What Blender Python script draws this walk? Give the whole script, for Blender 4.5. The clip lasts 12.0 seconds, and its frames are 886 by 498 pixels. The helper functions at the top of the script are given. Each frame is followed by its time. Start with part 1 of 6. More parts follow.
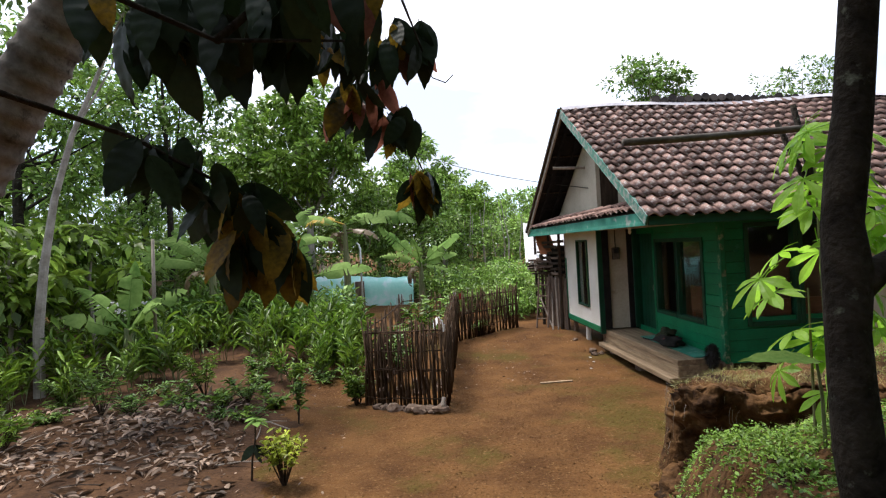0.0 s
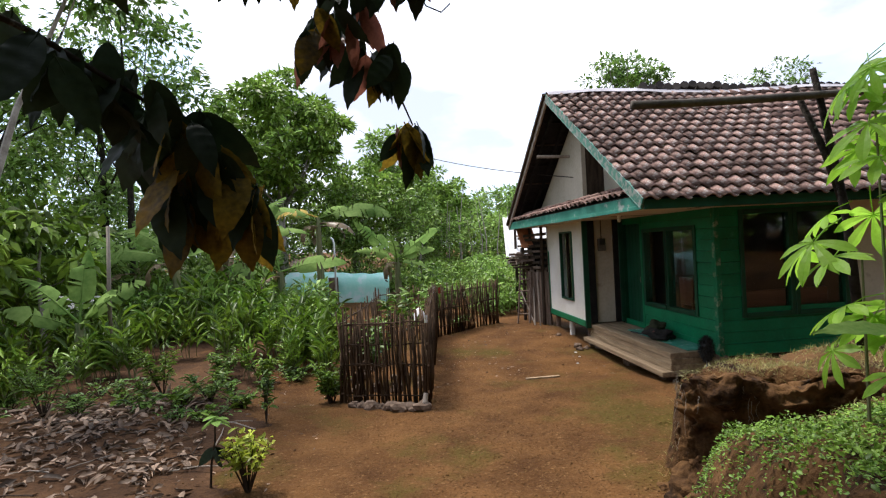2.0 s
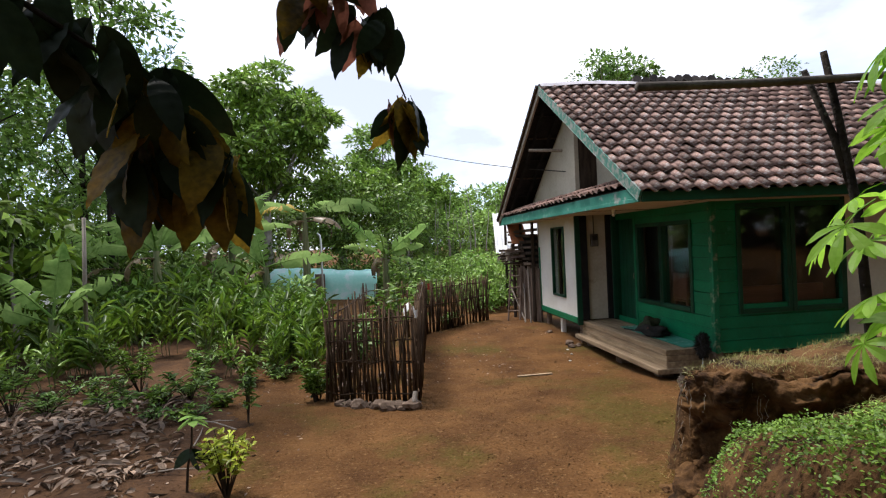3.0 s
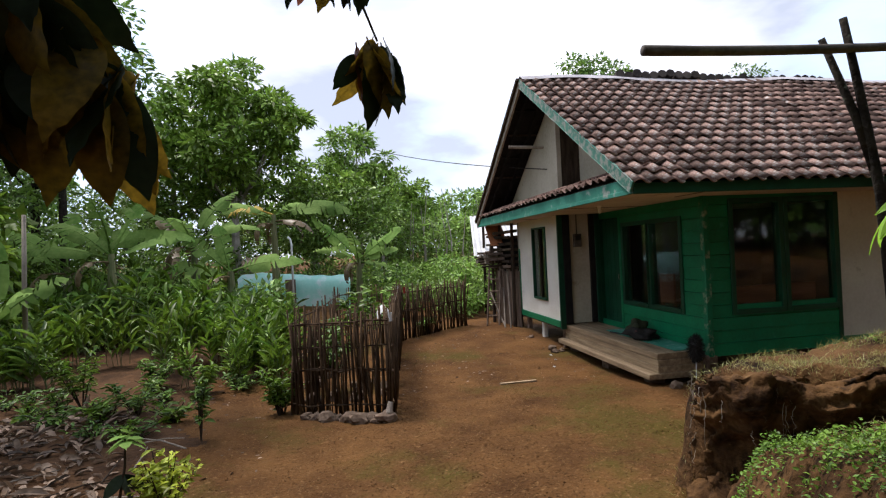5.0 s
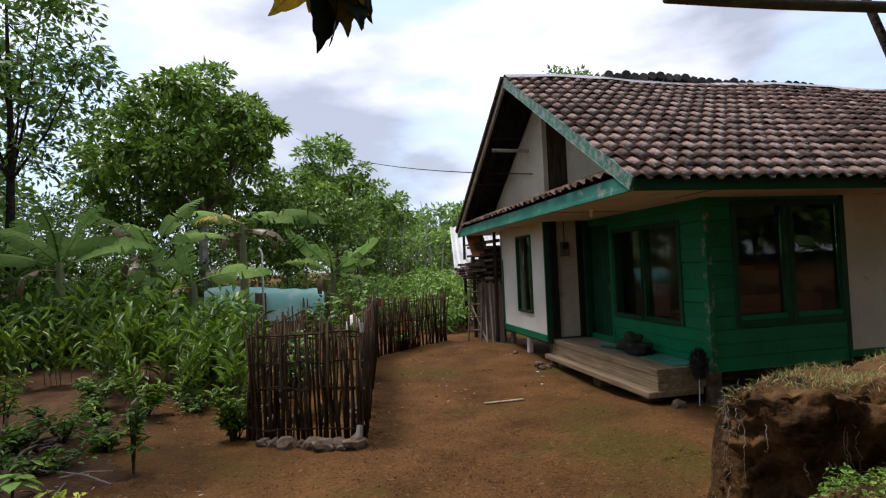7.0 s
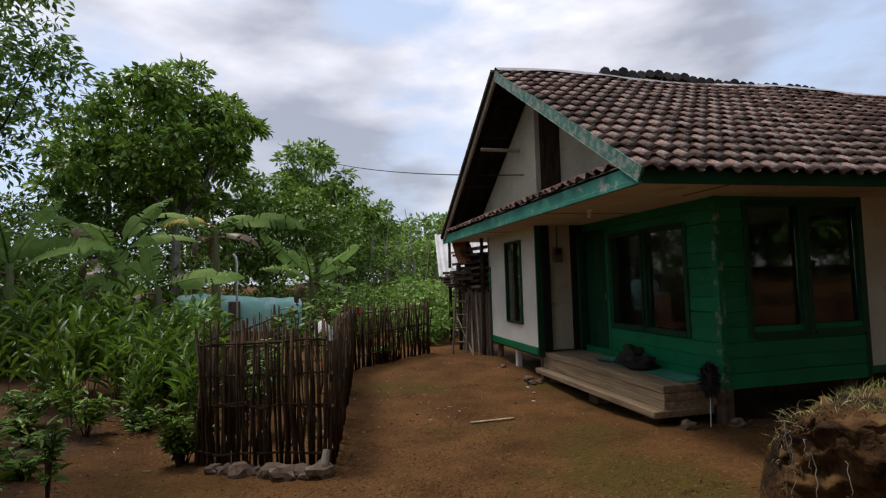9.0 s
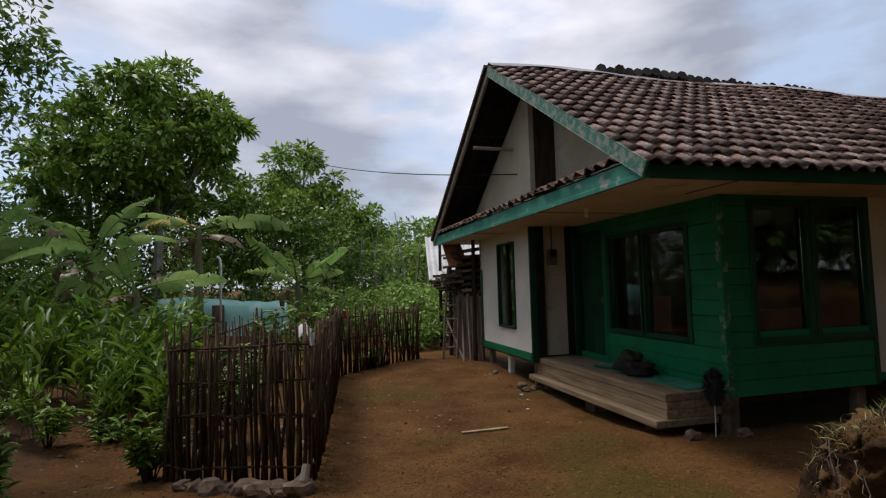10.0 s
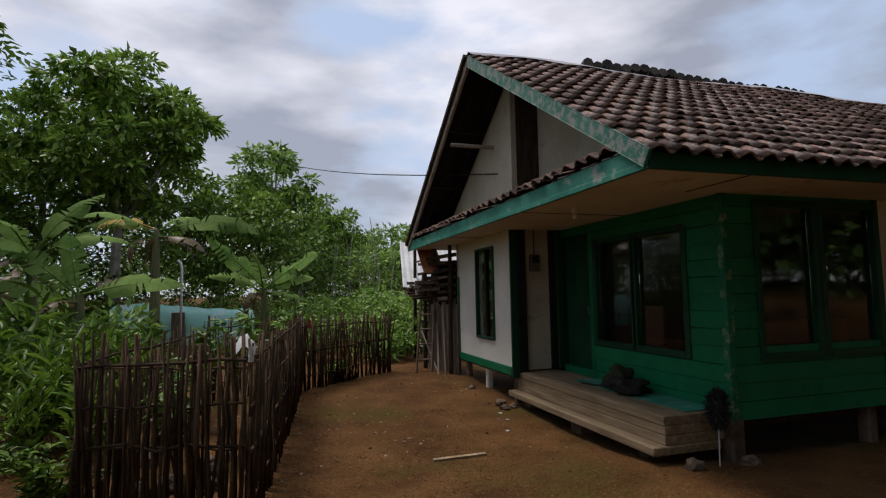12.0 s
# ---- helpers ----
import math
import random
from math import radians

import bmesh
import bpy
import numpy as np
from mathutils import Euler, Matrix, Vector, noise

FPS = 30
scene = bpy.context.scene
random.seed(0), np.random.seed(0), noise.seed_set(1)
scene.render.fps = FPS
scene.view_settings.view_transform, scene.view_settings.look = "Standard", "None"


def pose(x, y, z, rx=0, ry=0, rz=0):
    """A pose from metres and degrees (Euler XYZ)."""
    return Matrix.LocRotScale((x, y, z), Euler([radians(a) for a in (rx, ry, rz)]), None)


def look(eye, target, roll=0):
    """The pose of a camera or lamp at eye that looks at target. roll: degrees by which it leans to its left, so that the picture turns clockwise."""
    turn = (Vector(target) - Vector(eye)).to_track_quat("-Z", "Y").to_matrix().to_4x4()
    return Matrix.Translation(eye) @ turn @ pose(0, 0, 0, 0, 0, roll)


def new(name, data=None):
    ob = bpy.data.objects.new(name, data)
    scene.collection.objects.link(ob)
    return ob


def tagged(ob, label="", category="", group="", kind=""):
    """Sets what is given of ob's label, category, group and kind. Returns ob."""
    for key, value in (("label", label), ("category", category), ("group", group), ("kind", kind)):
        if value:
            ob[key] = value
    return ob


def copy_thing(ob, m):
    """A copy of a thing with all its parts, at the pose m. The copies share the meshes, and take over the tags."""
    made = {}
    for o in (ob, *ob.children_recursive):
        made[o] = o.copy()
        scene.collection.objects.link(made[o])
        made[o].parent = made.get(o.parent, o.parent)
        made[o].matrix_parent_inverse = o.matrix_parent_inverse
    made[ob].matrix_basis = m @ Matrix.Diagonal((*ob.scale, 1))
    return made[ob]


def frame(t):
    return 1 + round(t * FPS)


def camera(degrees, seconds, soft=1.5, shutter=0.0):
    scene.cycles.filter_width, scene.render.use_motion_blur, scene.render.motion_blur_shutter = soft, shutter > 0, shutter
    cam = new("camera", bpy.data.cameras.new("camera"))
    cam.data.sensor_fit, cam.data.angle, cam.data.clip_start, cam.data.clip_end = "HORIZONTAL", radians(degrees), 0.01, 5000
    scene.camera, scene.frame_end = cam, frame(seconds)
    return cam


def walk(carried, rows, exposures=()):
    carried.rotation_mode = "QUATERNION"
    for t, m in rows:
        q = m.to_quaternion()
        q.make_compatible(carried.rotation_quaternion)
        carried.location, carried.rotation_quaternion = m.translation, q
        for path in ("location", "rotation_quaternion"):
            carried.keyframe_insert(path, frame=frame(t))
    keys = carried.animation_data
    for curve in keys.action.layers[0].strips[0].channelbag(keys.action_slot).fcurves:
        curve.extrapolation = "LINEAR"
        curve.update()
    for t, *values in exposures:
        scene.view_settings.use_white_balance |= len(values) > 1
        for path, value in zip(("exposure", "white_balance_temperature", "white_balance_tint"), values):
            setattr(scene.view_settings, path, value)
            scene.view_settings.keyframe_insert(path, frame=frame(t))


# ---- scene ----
cam = camera(79.1, 12.0, soft=1.2)
PATH = [
    (0, (0.04, -0.565, 2.457), (0.14, 1.432, 2.447), -3.2),
    (0.5, (0.0, -0.447, 2.405), (0.123, 1.549, 2.395), -3.1),
    (1, (-0.013, -0.311, 2.358), (0.134, 1.684, 2.35), -3.0),
    (1.5, (-0.017, -0.17, 2.312), (0.153, 1.823, 2.302), -3.0),
    (2, (-0.048, -0.028, 2.251), (0.148, 1.962, 2.24), -2.9),
    (2.5, (-0.059, 0.078, 2.224), (0.156, 2.067, 2.209), -2.8),
    (3, (-0.07, 0.224, 2.181), (0.172, 2.21, 2.162), -2.6),
    (5, (-0.033, 0.777, 2.043), (0.302, 2.749, 2.05), -2.7),
    (5.5, (-0.015, 0.914, 2.016), (0.339, 2.882, 2.033), -2.7),
    (6, (0.021, 1.095, 1.972), (0.396, 3.059, 2.005), -2.6),
    (6.5, (0.054, 1.256, 1.931), (0.449, 3.217, 1.978), -2.6),
    (7, (0.075, 1.458, 1.886), (0.49, 3.413, 1.955), -2.4),
    (9, (0.221, 2.127, 1.764), (0.693, 4.067, 1.881), -1.7),
    (9.5, (0.256, 2.257, 1.749), (0.743, 4.192, 1.874), -1.6),
    (10, (0.288, 2.451, 1.724), (0.797, 4.381, 1.859), -1.5),
    (10.5, (0.323, 2.62, 1.73), (0.85, 4.544, 1.872), -1.5),
    (11, (0.365, 2.751, 1.719), (0.904, 4.671, 1.866), -1.4),
    (11.5, (0.433, 2.919, 1.696), (0.993, 4.833, 1.852), -1.2),
    (12, (0.523, 3.095, 1.701), (1.11, 4.999, 1.867), -1.0),
]
walk(cam, [(t, look(eye, target, roll)) for t, eye, target, roll in PATH], ((0, 1.02, 6350, 15), (3, 0.84, 6350, 15), (5, 0.65, 6350, 15), (7, 0.3, 6350, 15), (9, -0.12, 6500, 15), (12, -0.34, 6450, 15)))

# ---- world, sun ----
SUN_EL, SUN_AZ = radians(66), radians(-42)
world = bpy.data.worlds.new("sky")
scene.world = world
world.use_nodes = True
wn, wl = world.node_tree.nodes, world.node_tree.links
wn.clear()
w_out = wn.new("ShaderNodeOutputWorld")
w_bg = wn.new("ShaderNodeBackground")
w_sky = wn.new("ShaderNodeTexSky")
w_sky.sky_type, w_sky.sun_disc = "NISHITA", False
w_sky.sun_elevation, w_sky.sun_rotation = SUN_EL, SUN_AZ
w_tc = wn.new("ShaderNodeTexCoord")
w_map = wn.new("ShaderNodeMapping")
w_map.inputs["Scale"].default_value = (1.0, 1.0, 2.6)
w_map.inputs["Location"].default_value = (1.1, 0.1, 0.2)
w_n1 = wn.new("ShaderNodeTexNoise")
w_n1.inputs["Scale"].default_value, w_n1.inputs["Detail"].default_value = 2.1, 7.0
w_n1.inputs["Roughness"].default_value = 0.55
w_cover = wn.new("ShaderNodeValToRGB")
w_cover.color_ramp.elements[0].position, w_cover.color_ramp.elements[1].position = 0.38, 0.52
w_n2 = wn.new("ShaderNodeTexNoise")
w_n2.inputs["Scale"].default_value, w_n2.inputs["Detail"].default_value = 2.4, 7.0
w_shade = wn.new("ShaderNodeValToRGB")
w_shade.color_ramp.elements[0].position, w_shade.color_ramp.elements[1].position = 0.41, 0.66
w_shade.color_ramp.elements[0].color = (4.0, 4.3, 4.9, 1)
w_shade.color_ramp.elements[1].color = (10.4, 10.5, 10.9, 1)
w_blue = wn.new("ShaderNodeMix")
w_blue.data_type = "RGBA"
w_blue.inputs["Factor"].default_value = 0.75
w_blue.inputs["B"].default_value = (6.6, 8.2, 10.4, 1)
w_mix = wn.new("ShaderNodeMix")
w_mix.data_type = "RGBA"
wl.new(w_tc.outputs["Generated"], w_map.inputs["Vector"])
wl.new(w_map.outputs[0], w_n1.inputs["Vector"])
wl.new(w_map.outputs[0], w_n2.inputs["Vector"])
wl.new(w_n1.outputs["Fac"], w_cover.inputs[0])
wl.new(w_n2.outputs["Fac"], w_shade.inputs[0])
wl.new(w_cover.outputs[0], w_mix.inputs["Factor"])
wl.new(w_sky.outputs[0], w_blue.inputs["A"])
wl.new(w_blue.outputs["Result"], w_mix.inputs["A"])
wl.new(w_shade.outputs[0], w_mix.inputs["B"])
w_glow = wn.new("ShaderNodeMix")  # thin cloud lets the brighter sky round the sun through
w_glow.data_type, w_glow.blend_type = "RGBA", "ADD"
w_glow.inputs["Factor"].default_value = 0.22
wl.new(w_mix.outputs["Result"], w_glow.inputs["A"])
wl.new(w_sky.outputs[0], w_glow.inputs["B"])
wl.new(w_glow.outputs["Result"], w_bg.inputs["Color"])
w_bg.inputs["Strength"].default_value = 0.1
wl.new(w_bg.outputs[0], w_out.inputs[0])

sun = new("sun", bpy.data.lights.new("sun", "SUN"))
sun.data.energy, sun.data.angle, sun.data.color = 3.0, radians(14), (1.0, 0.95, 0.86)
SUN_DIR = Vector((math.sin(SUN_AZ) * math.cos(SUN_EL), math.cos(SUN_AZ) * math.cos(SUN_EL), math.sin(SUN_EL)))
sun.matrix_world = look(SUN_DIR * 40, (0, 0, 0))


# ---- materials ----
def material(name, a, b, rough=0.8, scale=3.0, fine=40.0, bump=0.25, vary=0.25, metal=0.0, stretch=(1, 1, 1), island=False, spots=None, sheer=0.0, dist=0.01, span=(0.5, 0.95), grain=None):
    """Two colours mixed by a coarse and a fine noise, with relief; vary: spread of brightness from piece to piece."""
    m = bpy.data.materials.new(name)
    m.use_nodes = True
    n, l = m.node_tree.nodes, m.node_tree.links
    bsdf = n["Principled BSDF"]
    tc, mp = n.new("ShaderNodeTexCoord"), n.new("ShaderNodeMapping")
    mp.inputs["Scale"].default_value = stretch
    l.new(tc.outputs["Object"], mp.inputs["Vector"])
    n1, n2 = n.new("ShaderNodeTexNoise"), n.new("ShaderNodeTexNoise")
    n1.inputs["Scale"].default_value, n1.inputs["Detail"].default_value = scale, 5.0
    n2.inputs["Scale"].default_value, n2.inputs["Detail"].default_value = fine, 4.0
    for q in (n1, n2):
        l.new(mp.outputs[0], q.inputs["Vector"])
    add = n.new("ShaderNodeMath")
    add.operation = "MULTIPLY_ADD"
    add.inputs[1].default_value = 0.45
    l.new(n2.outputs["Fac"], add.inputs[0])
    l.new(n1.outputs["Fac"], add.inputs[2])
    rng = n.new("ShaderNodeMapRange")
    rng.inputs["From Min"].default_value, rng.inputs["From Max"].default_value = span
    l.new(add.outputs[0], rng.inputs["Value"])
    mix = n.new("ShaderNodeMix")
    mix.data_type = "RGBA"
    mix.inputs["A"].default_value, mix.inputs["B"].default_value = (*a, 1), (*b, 1)
    l.new(rng.outputs[0], mix.inputs["Factor"])
    colour = mix.outputs["Result"]
    for spots in [q for q in (spots, grain) if q]:
        n3 = n.new("ShaderNodeTexNoise")
        n3.inputs["Scale"].default_value, n3.inputs["Detail"].default_value = spots[1], 8.0
        n3.inputs["Roughness"].default_value = 0.65
        l.new(mp.outputs[0], n3.inputs["Vector"])
        r3 = n.new("ShaderNodeMapRange")
        r3.inputs["From Min"].default_value, r3.inputs["From Max"].default_value = spots[2], spots[2] + 0.1
        l.new(n3.outputs["Fac"], r3.inputs["Value"])
        m3 = n.new("ShaderNodeMix")
        m3.data_type = "RGBA"
        m3.inputs["B"].default_value = (*spots[0], 1)
        l.new(r3.outputs[0], m3.inputs["Factor"])
        l.new(colour, m3.inputs["A"])
        colour = m3.outputs["Result"]
    if vary:
        src = n.new("ShaderNodeNewGeometry").outputs["Random Per Island"] if island else n.new("ShaderNodeObjectInfo").outputs["Random"]
        hsv = n.new("ShaderNodeHueSaturation")
        r2 = n.new("ShaderNodeMapRange")
        r2.inputs["To Min"].default_value, r2.inputs["To Max"].default_value = 1 - vary, 1 + vary
        l.new(src, r2.inputs["Value"])
        l.new(r2.outputs[0], hsv.inputs["Value"])
        l.new(colour, hsv.inputs["Color"])
        colour = hsv.outputs[0]
    l.new(colour, bsdf.inputs["Base Color"])
    bsdf.inputs["Roughness"].default_value, bsdf.inputs["Metallic"].default_value = rough, metal
    bsdf.inputs["Specular IOR Level"].default_value = 0.1 if rough >= 0.8 else 0.26 if sheer else 0.35
    if bump:
        bp = n.new("ShaderNodeBump")
        bp.inputs["Strength"].default_value, bp.inputs["Distance"].default_value = bump, dist
        l.new(add.outputs[0], bp.inputs["Height"])
        l.new(bp.outputs[0], bsdf.inputs["Normal"])
    if sheer:
        tr = n.new("ShaderNodeBsdfTranslucent")
        l.new(colour, tr.inputs["Color"])
        ms = n.new("ShaderNodeMixShader")
        ms.inputs[0].default_value = sheer
        l.new(bsdf.outputs[0], ms.inputs[1])
        l.new(tr.outputs[0], ms.inputs[2])
        l.new(ms.outputs[0], n["Material Output"].inputs["Surface"])
    return m


def leafy(name, a, b, sheer=0.24, rough=0.42, vary=0.65, scale=1.2, fine=14.0, island=True, bump=0.15):
    return material(name, a, b, rough, scale, fine, bump, vary, island=island, sheer=sheer)


M_earth = material("red_earth", (0.057, 0.025, 0.0085), (0.14, 0.067, 0.0225), 0.95, 1.7, 38.0, 1.0, 0, spots=((0.072, 0.05, 0.011), 0.55, 0.52), dist=0.05, span=(0.5, 0.94), grain=((0.185, 0.102, 0.042), 24.0, 0.57))
M_crumb = material("earth_crumb", (0.09, 0.044, 0.017), (0.17, 0.095, 0.04), 0.95, 3.0, 40.0, 0.3, 0.25, island=True)
M_humus = material("dark_garden_soil", (0.03, 0.016, 0.009), (0.1, 0.052, 0.025), 0.95, 2.4, 26.0, 1.0, 0, dist=0.03, spots=((0.13, 0.066, 0.03), 1.1, 0.57), grain=((0.02, 0.012, 0.008), 20.0, 0.58))
M_bank = material("raw_bank_earth", (0.018, 0.009, 0.005), (0.115, 0.06, 0.024), 0.95, 3.2, 22.0, 1.0, 0, dist=0.05, span=(0.52, 0.86), spots=((0.016, 0.01, 0.006), 5.0, 0.56), grain=((0.15, 0.088, 0.036), 9.0, 0.62))
M_clod = material("bank_earth", (0.04, 0.02, 0.009), (0.13, 0.07, 0.03), 0.95, 4.0, 30.0, 0.9, 0.3, dist=0.02)
M_tile = material("clay_tile", (0.115, 0.072, 0.06), (0.32, 0.205, 0.165), 0.85, 4.0, 40.0, 0.6, 0.5, spots=((0.5, 0.46, 0.42), 8.0, 0.58), span=(0.54, 0.86))
M_tile_isl = material("clay_tile_rest", (0.115, 0.072, 0.06), (0.32, 0.205, 0.165), 0.85, 4.0, 40.0, 0.6, 0.5, island=True, spots=((0.5, 0.46, 0.42), 8.0, 0.58), span=(0.54, 0.86))
M_tile_dark = material("mossy_tile", (0.035, 0.03, 0.028), (0.09, 0.075, 0.065), 0.9, 5.0, 40.0, 0.4, 0.3)
M_green = material("green_paint", (0.0, 0.115, 0.046), (0.002, 0.19, 0.078), 0.5, 2.5, 30.0, 0.15, 0.14, spots=((0.03, 0.22, 0.12), 6.0, 0.62))
M_teal = material("weathered_teal_paint", (0.02, 0.16, 0.115), (0.05, 0.25, 0.18), 0.6, 3.0, 30.0, 0.3, 0.1, spots=((0.3, 0.34, 0.3), 6.0, 0.56))
M_teal_worn = material("peeling_teal_paint", (0.03, 0.15, 0.11), (0.08, 0.23, 0.17), 0.7, 3.0, 30.0, 0.5, 0.1, spots=((0.27, 0.28, 0.25), 9.0, 0.47))
# dark green of frames and boards; also carries the porch door's shade
M_green_dark = material("dark_and_shaded_green_paint", (0.001, 0.035, 0.017), (0.004, 0.065, 0.03), 0.5, 3.0, 30.0, 0.15, 0.1)
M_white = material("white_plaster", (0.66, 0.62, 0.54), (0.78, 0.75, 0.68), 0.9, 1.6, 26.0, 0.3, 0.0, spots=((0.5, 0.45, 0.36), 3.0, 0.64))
# lighter copy of the cream plaster, with sunlight put into its colour
M_cream_lit = material("sunlit_cream_plaster", (0.56, 0.5, 0.41), (0.7, 0.65, 0.55), 0.9, 1.3, 24.0, 0.4, 0.0, spots=((0.4, 0.34, 0.25), 2.5, 0.63))
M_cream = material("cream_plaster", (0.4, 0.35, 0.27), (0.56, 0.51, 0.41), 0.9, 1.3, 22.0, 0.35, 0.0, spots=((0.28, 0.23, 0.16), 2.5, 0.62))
M_soffit = material("stained_soffit_board", (0.5, 0.44, 0.36), (0.66, 0.6, 0.52), 0.9, 1.2, 14.0, 0.15, 0.0, spots=((0.36, 0.27, 0.18), 2.2, 0.6))
M_deck = material("grey_brown_plank", (0.17, 0.115, 0.066), (0.36, 0.265, 0.16), 0.75, 2.5, 22.0, 0.4, 0.15, stretch=(8, 0.7, 8))
M_wood_dark = material("old_dark_wood", (0.025, 0.018, 0.013), (0.07, 0.05, 0.036), 0.85, 4.0, 30.0, 0.5, 0.3, stretch=(4, 4, 0.8))
M_wood_grey = material("weathered_grey_wood", (0.2, 0.165, 0.13), (0.36, 0.31, 0.26), 0.85, 4.0, 30.0, 0.5, 0.25, stretch=(4, 4, 0.8))
# brown sticks, darkened in colour for standing against the light
M_stick = material("fence_stick", (0.03, 0.018, 0.011), (0.11, 0.07, 0.042), 0.85, 6.0, 40.0, 0.5, 0.45, stretch=(2, 2, 0.6))
M_bamboo = material("grey_bamboo", (0.16, 0.13, 0.1), (0.3, 0.26, 0.2), 0.6, 4.0, 30.0, 0.3, 0.2)
M_bark = material("dark_mossy_bark", (0.01, 0.008, 0.007), (0.045, 0.038, 0.03), 0.95, 7.0, 40.0, 1.0, 0.1, spots=((0.12, 0.13, 0.1), 11.0, 0.61), dist=0.03)
M_bark_pale = material("pale_bark", (0.2, 0.18, 0.155), (0.4, 0.37, 0.33), 0.9, 5.0, 30.0, 0.5, 0.15)
M_bark_palm = material("ringed_palm_bark", (0.09, 0.08, 0.07), (0.24, 0.215, 0.19), 0.9, 5.0, 30.0, 0.9, 0.1, spots=((0.045, 0.04, 0.036), 7.0, 0.57))
M_stone = material("field_stone", (0.07, 0.045, 0.03), (0.22, 0.16, 0.12), 0.9, 5.0, 30.0, 0.6, 0.35)
M_glass = bpy.data.materials.new("window_glass")
M_glass.use_nodes = True
_g = M_glass.node_tree.nodes["Principled BSDF"]
_g.inputs["Base Color"].default_value = (0.9, 0.95, 0.95, 1)
_g.inputs["Roughness"].default_value = 0.03
_g.inputs["Transmission Weight"].default_value = 1.0
_g.inputs["IOR"].default_value = 1.45
# plaster with the rooms' dimness put into its colour
M_room = material("plaster_painted_dim", (0.09, 0.075, 0.06), (0.14, 0.12, 0.1), 0.95, 2.0, 20.0, 0.1, 0)
M_tarp = material("turquoise_tarpaulin", (0.3, 0.68, 0.58), (0.46, 0.78, 0.7), 0.4, 2.0, 12.0, 0.3, 0.05, spots=((0.62, 0.78, 0.76), 2.2, 0.52))
M_zinc = material("pale_ridge_flashing", (0.3, 0.28, 0.29), (0.5, 0.47, 0.49), 0.55, 2.0, 20.0, 0.2, 0)
M_chipped = material("chipped_green_paint", (0.0, 0.1, 0.042), (0.002, 0.165, 0.07), 0.6, 2.5, 30.0, 0.3, 0.1, spots=((0.22, 0.27, 0.17), 7.0, 0.52))
M_pole = material("dark_weathered_pole", (0.045, 0.038, 0.034), (0.13, 0.115, 0.1), 0.8, 4.0, 30.0, 0.4, 0.15)
M_leaf_tree = leafy("tree_leaf", (0.1, 0.2, 0.028), (0.28, 0.42, 0.075))
M_leaf_dark = leafy("dark_tree_leaf", (0.06, 0.14, 0.025), (0.19, 0.31, 0.06))
M_leaf_light = leafy("light_tree_leaf", (0.13, 0.25, 0.04), (0.29, 0.43, 0.1))
M_leaf_under = leafy("undergrowth_leaf", (0.06, 0.135, 0.022), (0.2, 0.31, 0.055))
M_leaf_ginger = leafy("ginger_leaf", (0.062, 0.145, 0.012), (0.23, 0.335, 0.042), vary=0.7)
M_leaf_banana = leafy("banana_leaf", (0.075, 0.165, 0.028), (0.25, 0.37, 0.1), rough=0.8, sheer=0.35, island=False, vary=0.3)
M_leaf_ban_dry = leafy("dry_banana_leaf", (0.1, 0.07, 0.035), (0.23, 0.17, 0.09), sheer=0.2, island=False, vary=0.3)
M_leaf_ban_yel = leafy("yellowing_banana_leaf", (0.4, 0.26, 0.03), (0.5, 0.36, 0.08), sheer=0.3, island=False, vary=0.2)
M_ban_stem = material("banana_stem", (0.09, 0.13, 0.05), (0.22, 0.2, 0.1), 0.6, 3.0, 20.0, 0.3, 0.2, stretch=(3, 3, 0.5))
# near-black green: the backlit silhouette is put into the leaf colour
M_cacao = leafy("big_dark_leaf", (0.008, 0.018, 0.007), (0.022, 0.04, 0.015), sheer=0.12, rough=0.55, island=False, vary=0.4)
M_cacao_yel = leafy("big_yellow_leaf", (0.05, 0.042, 0.008), (0.4, 0.24, 0.02), sheer=0.55, island=False, vary=0.6)
M_cacao_red = leafy("young_reddish_leaf", (0.12, 0.04, 0.03), (0.28, 0.11, 0.065), sheer=0.45, island=False, vary=0.3)
M_cassava = leafy("cassava_leaf", (0.24, 0.48, 0.03), (0.38, 0.62, 0.08), sheer=0.55, island=False, vary=0.25)
M_yellow_bush = leafy("yellow_green_leaf", (0.28, 0.36, 0.03), (0.42, 0.46, 0.06), sheer=0.4)
M_dead = leafy("dry_leaf", (0.035, 0.02, 0.013), (0.36, 0.25, 0.17), sheer=0.1, rough=0.6, vary=0.7)
M_moss = leafy("bank_weed_leaf", (0.07, 0.165, 0.02), (0.21, 0.33, 0.045), vary=0.55)
M_grass = leafy("grass_blade", (0.2, 0.22, 0.06), (0.42, 0.38, 0.15), vary=0.35)
M_timber_black = material("black_timber", (0.008, 0.008, 0.009), (0.025, 0.022, 0.02), 0.9, 4.0, 30.0, 0.4, 0.2)
M_plastic_w = material("white_plastic", (0.7, 0.7, 0.7), (0.8, 0.8, 0.8), 0.4, 3.0, 20.0, 0.05, 0)
M_black = material("black_bristle", (0.008, 0.008, 0.008), (0.025, 0.022, 0.02), 0.7, 6.0, 60.0, 0.4, 0.1)
M_cloth = material("dark_cloth", (0.01, 0.01, 0.01), (0.035, 0.032, 0.028), 0.9, 12.0, 70.0, 0.4, 0.1, spots=((0.24, 0.08, 0.07), 9.0, 0.64))
M_rust = material("rusty_orange_sheet", (0.25, 0.09, 0.04), (0.4, 0.16, 0.07), 0.7, 5.0, 30.0, 0.3, 0.2)

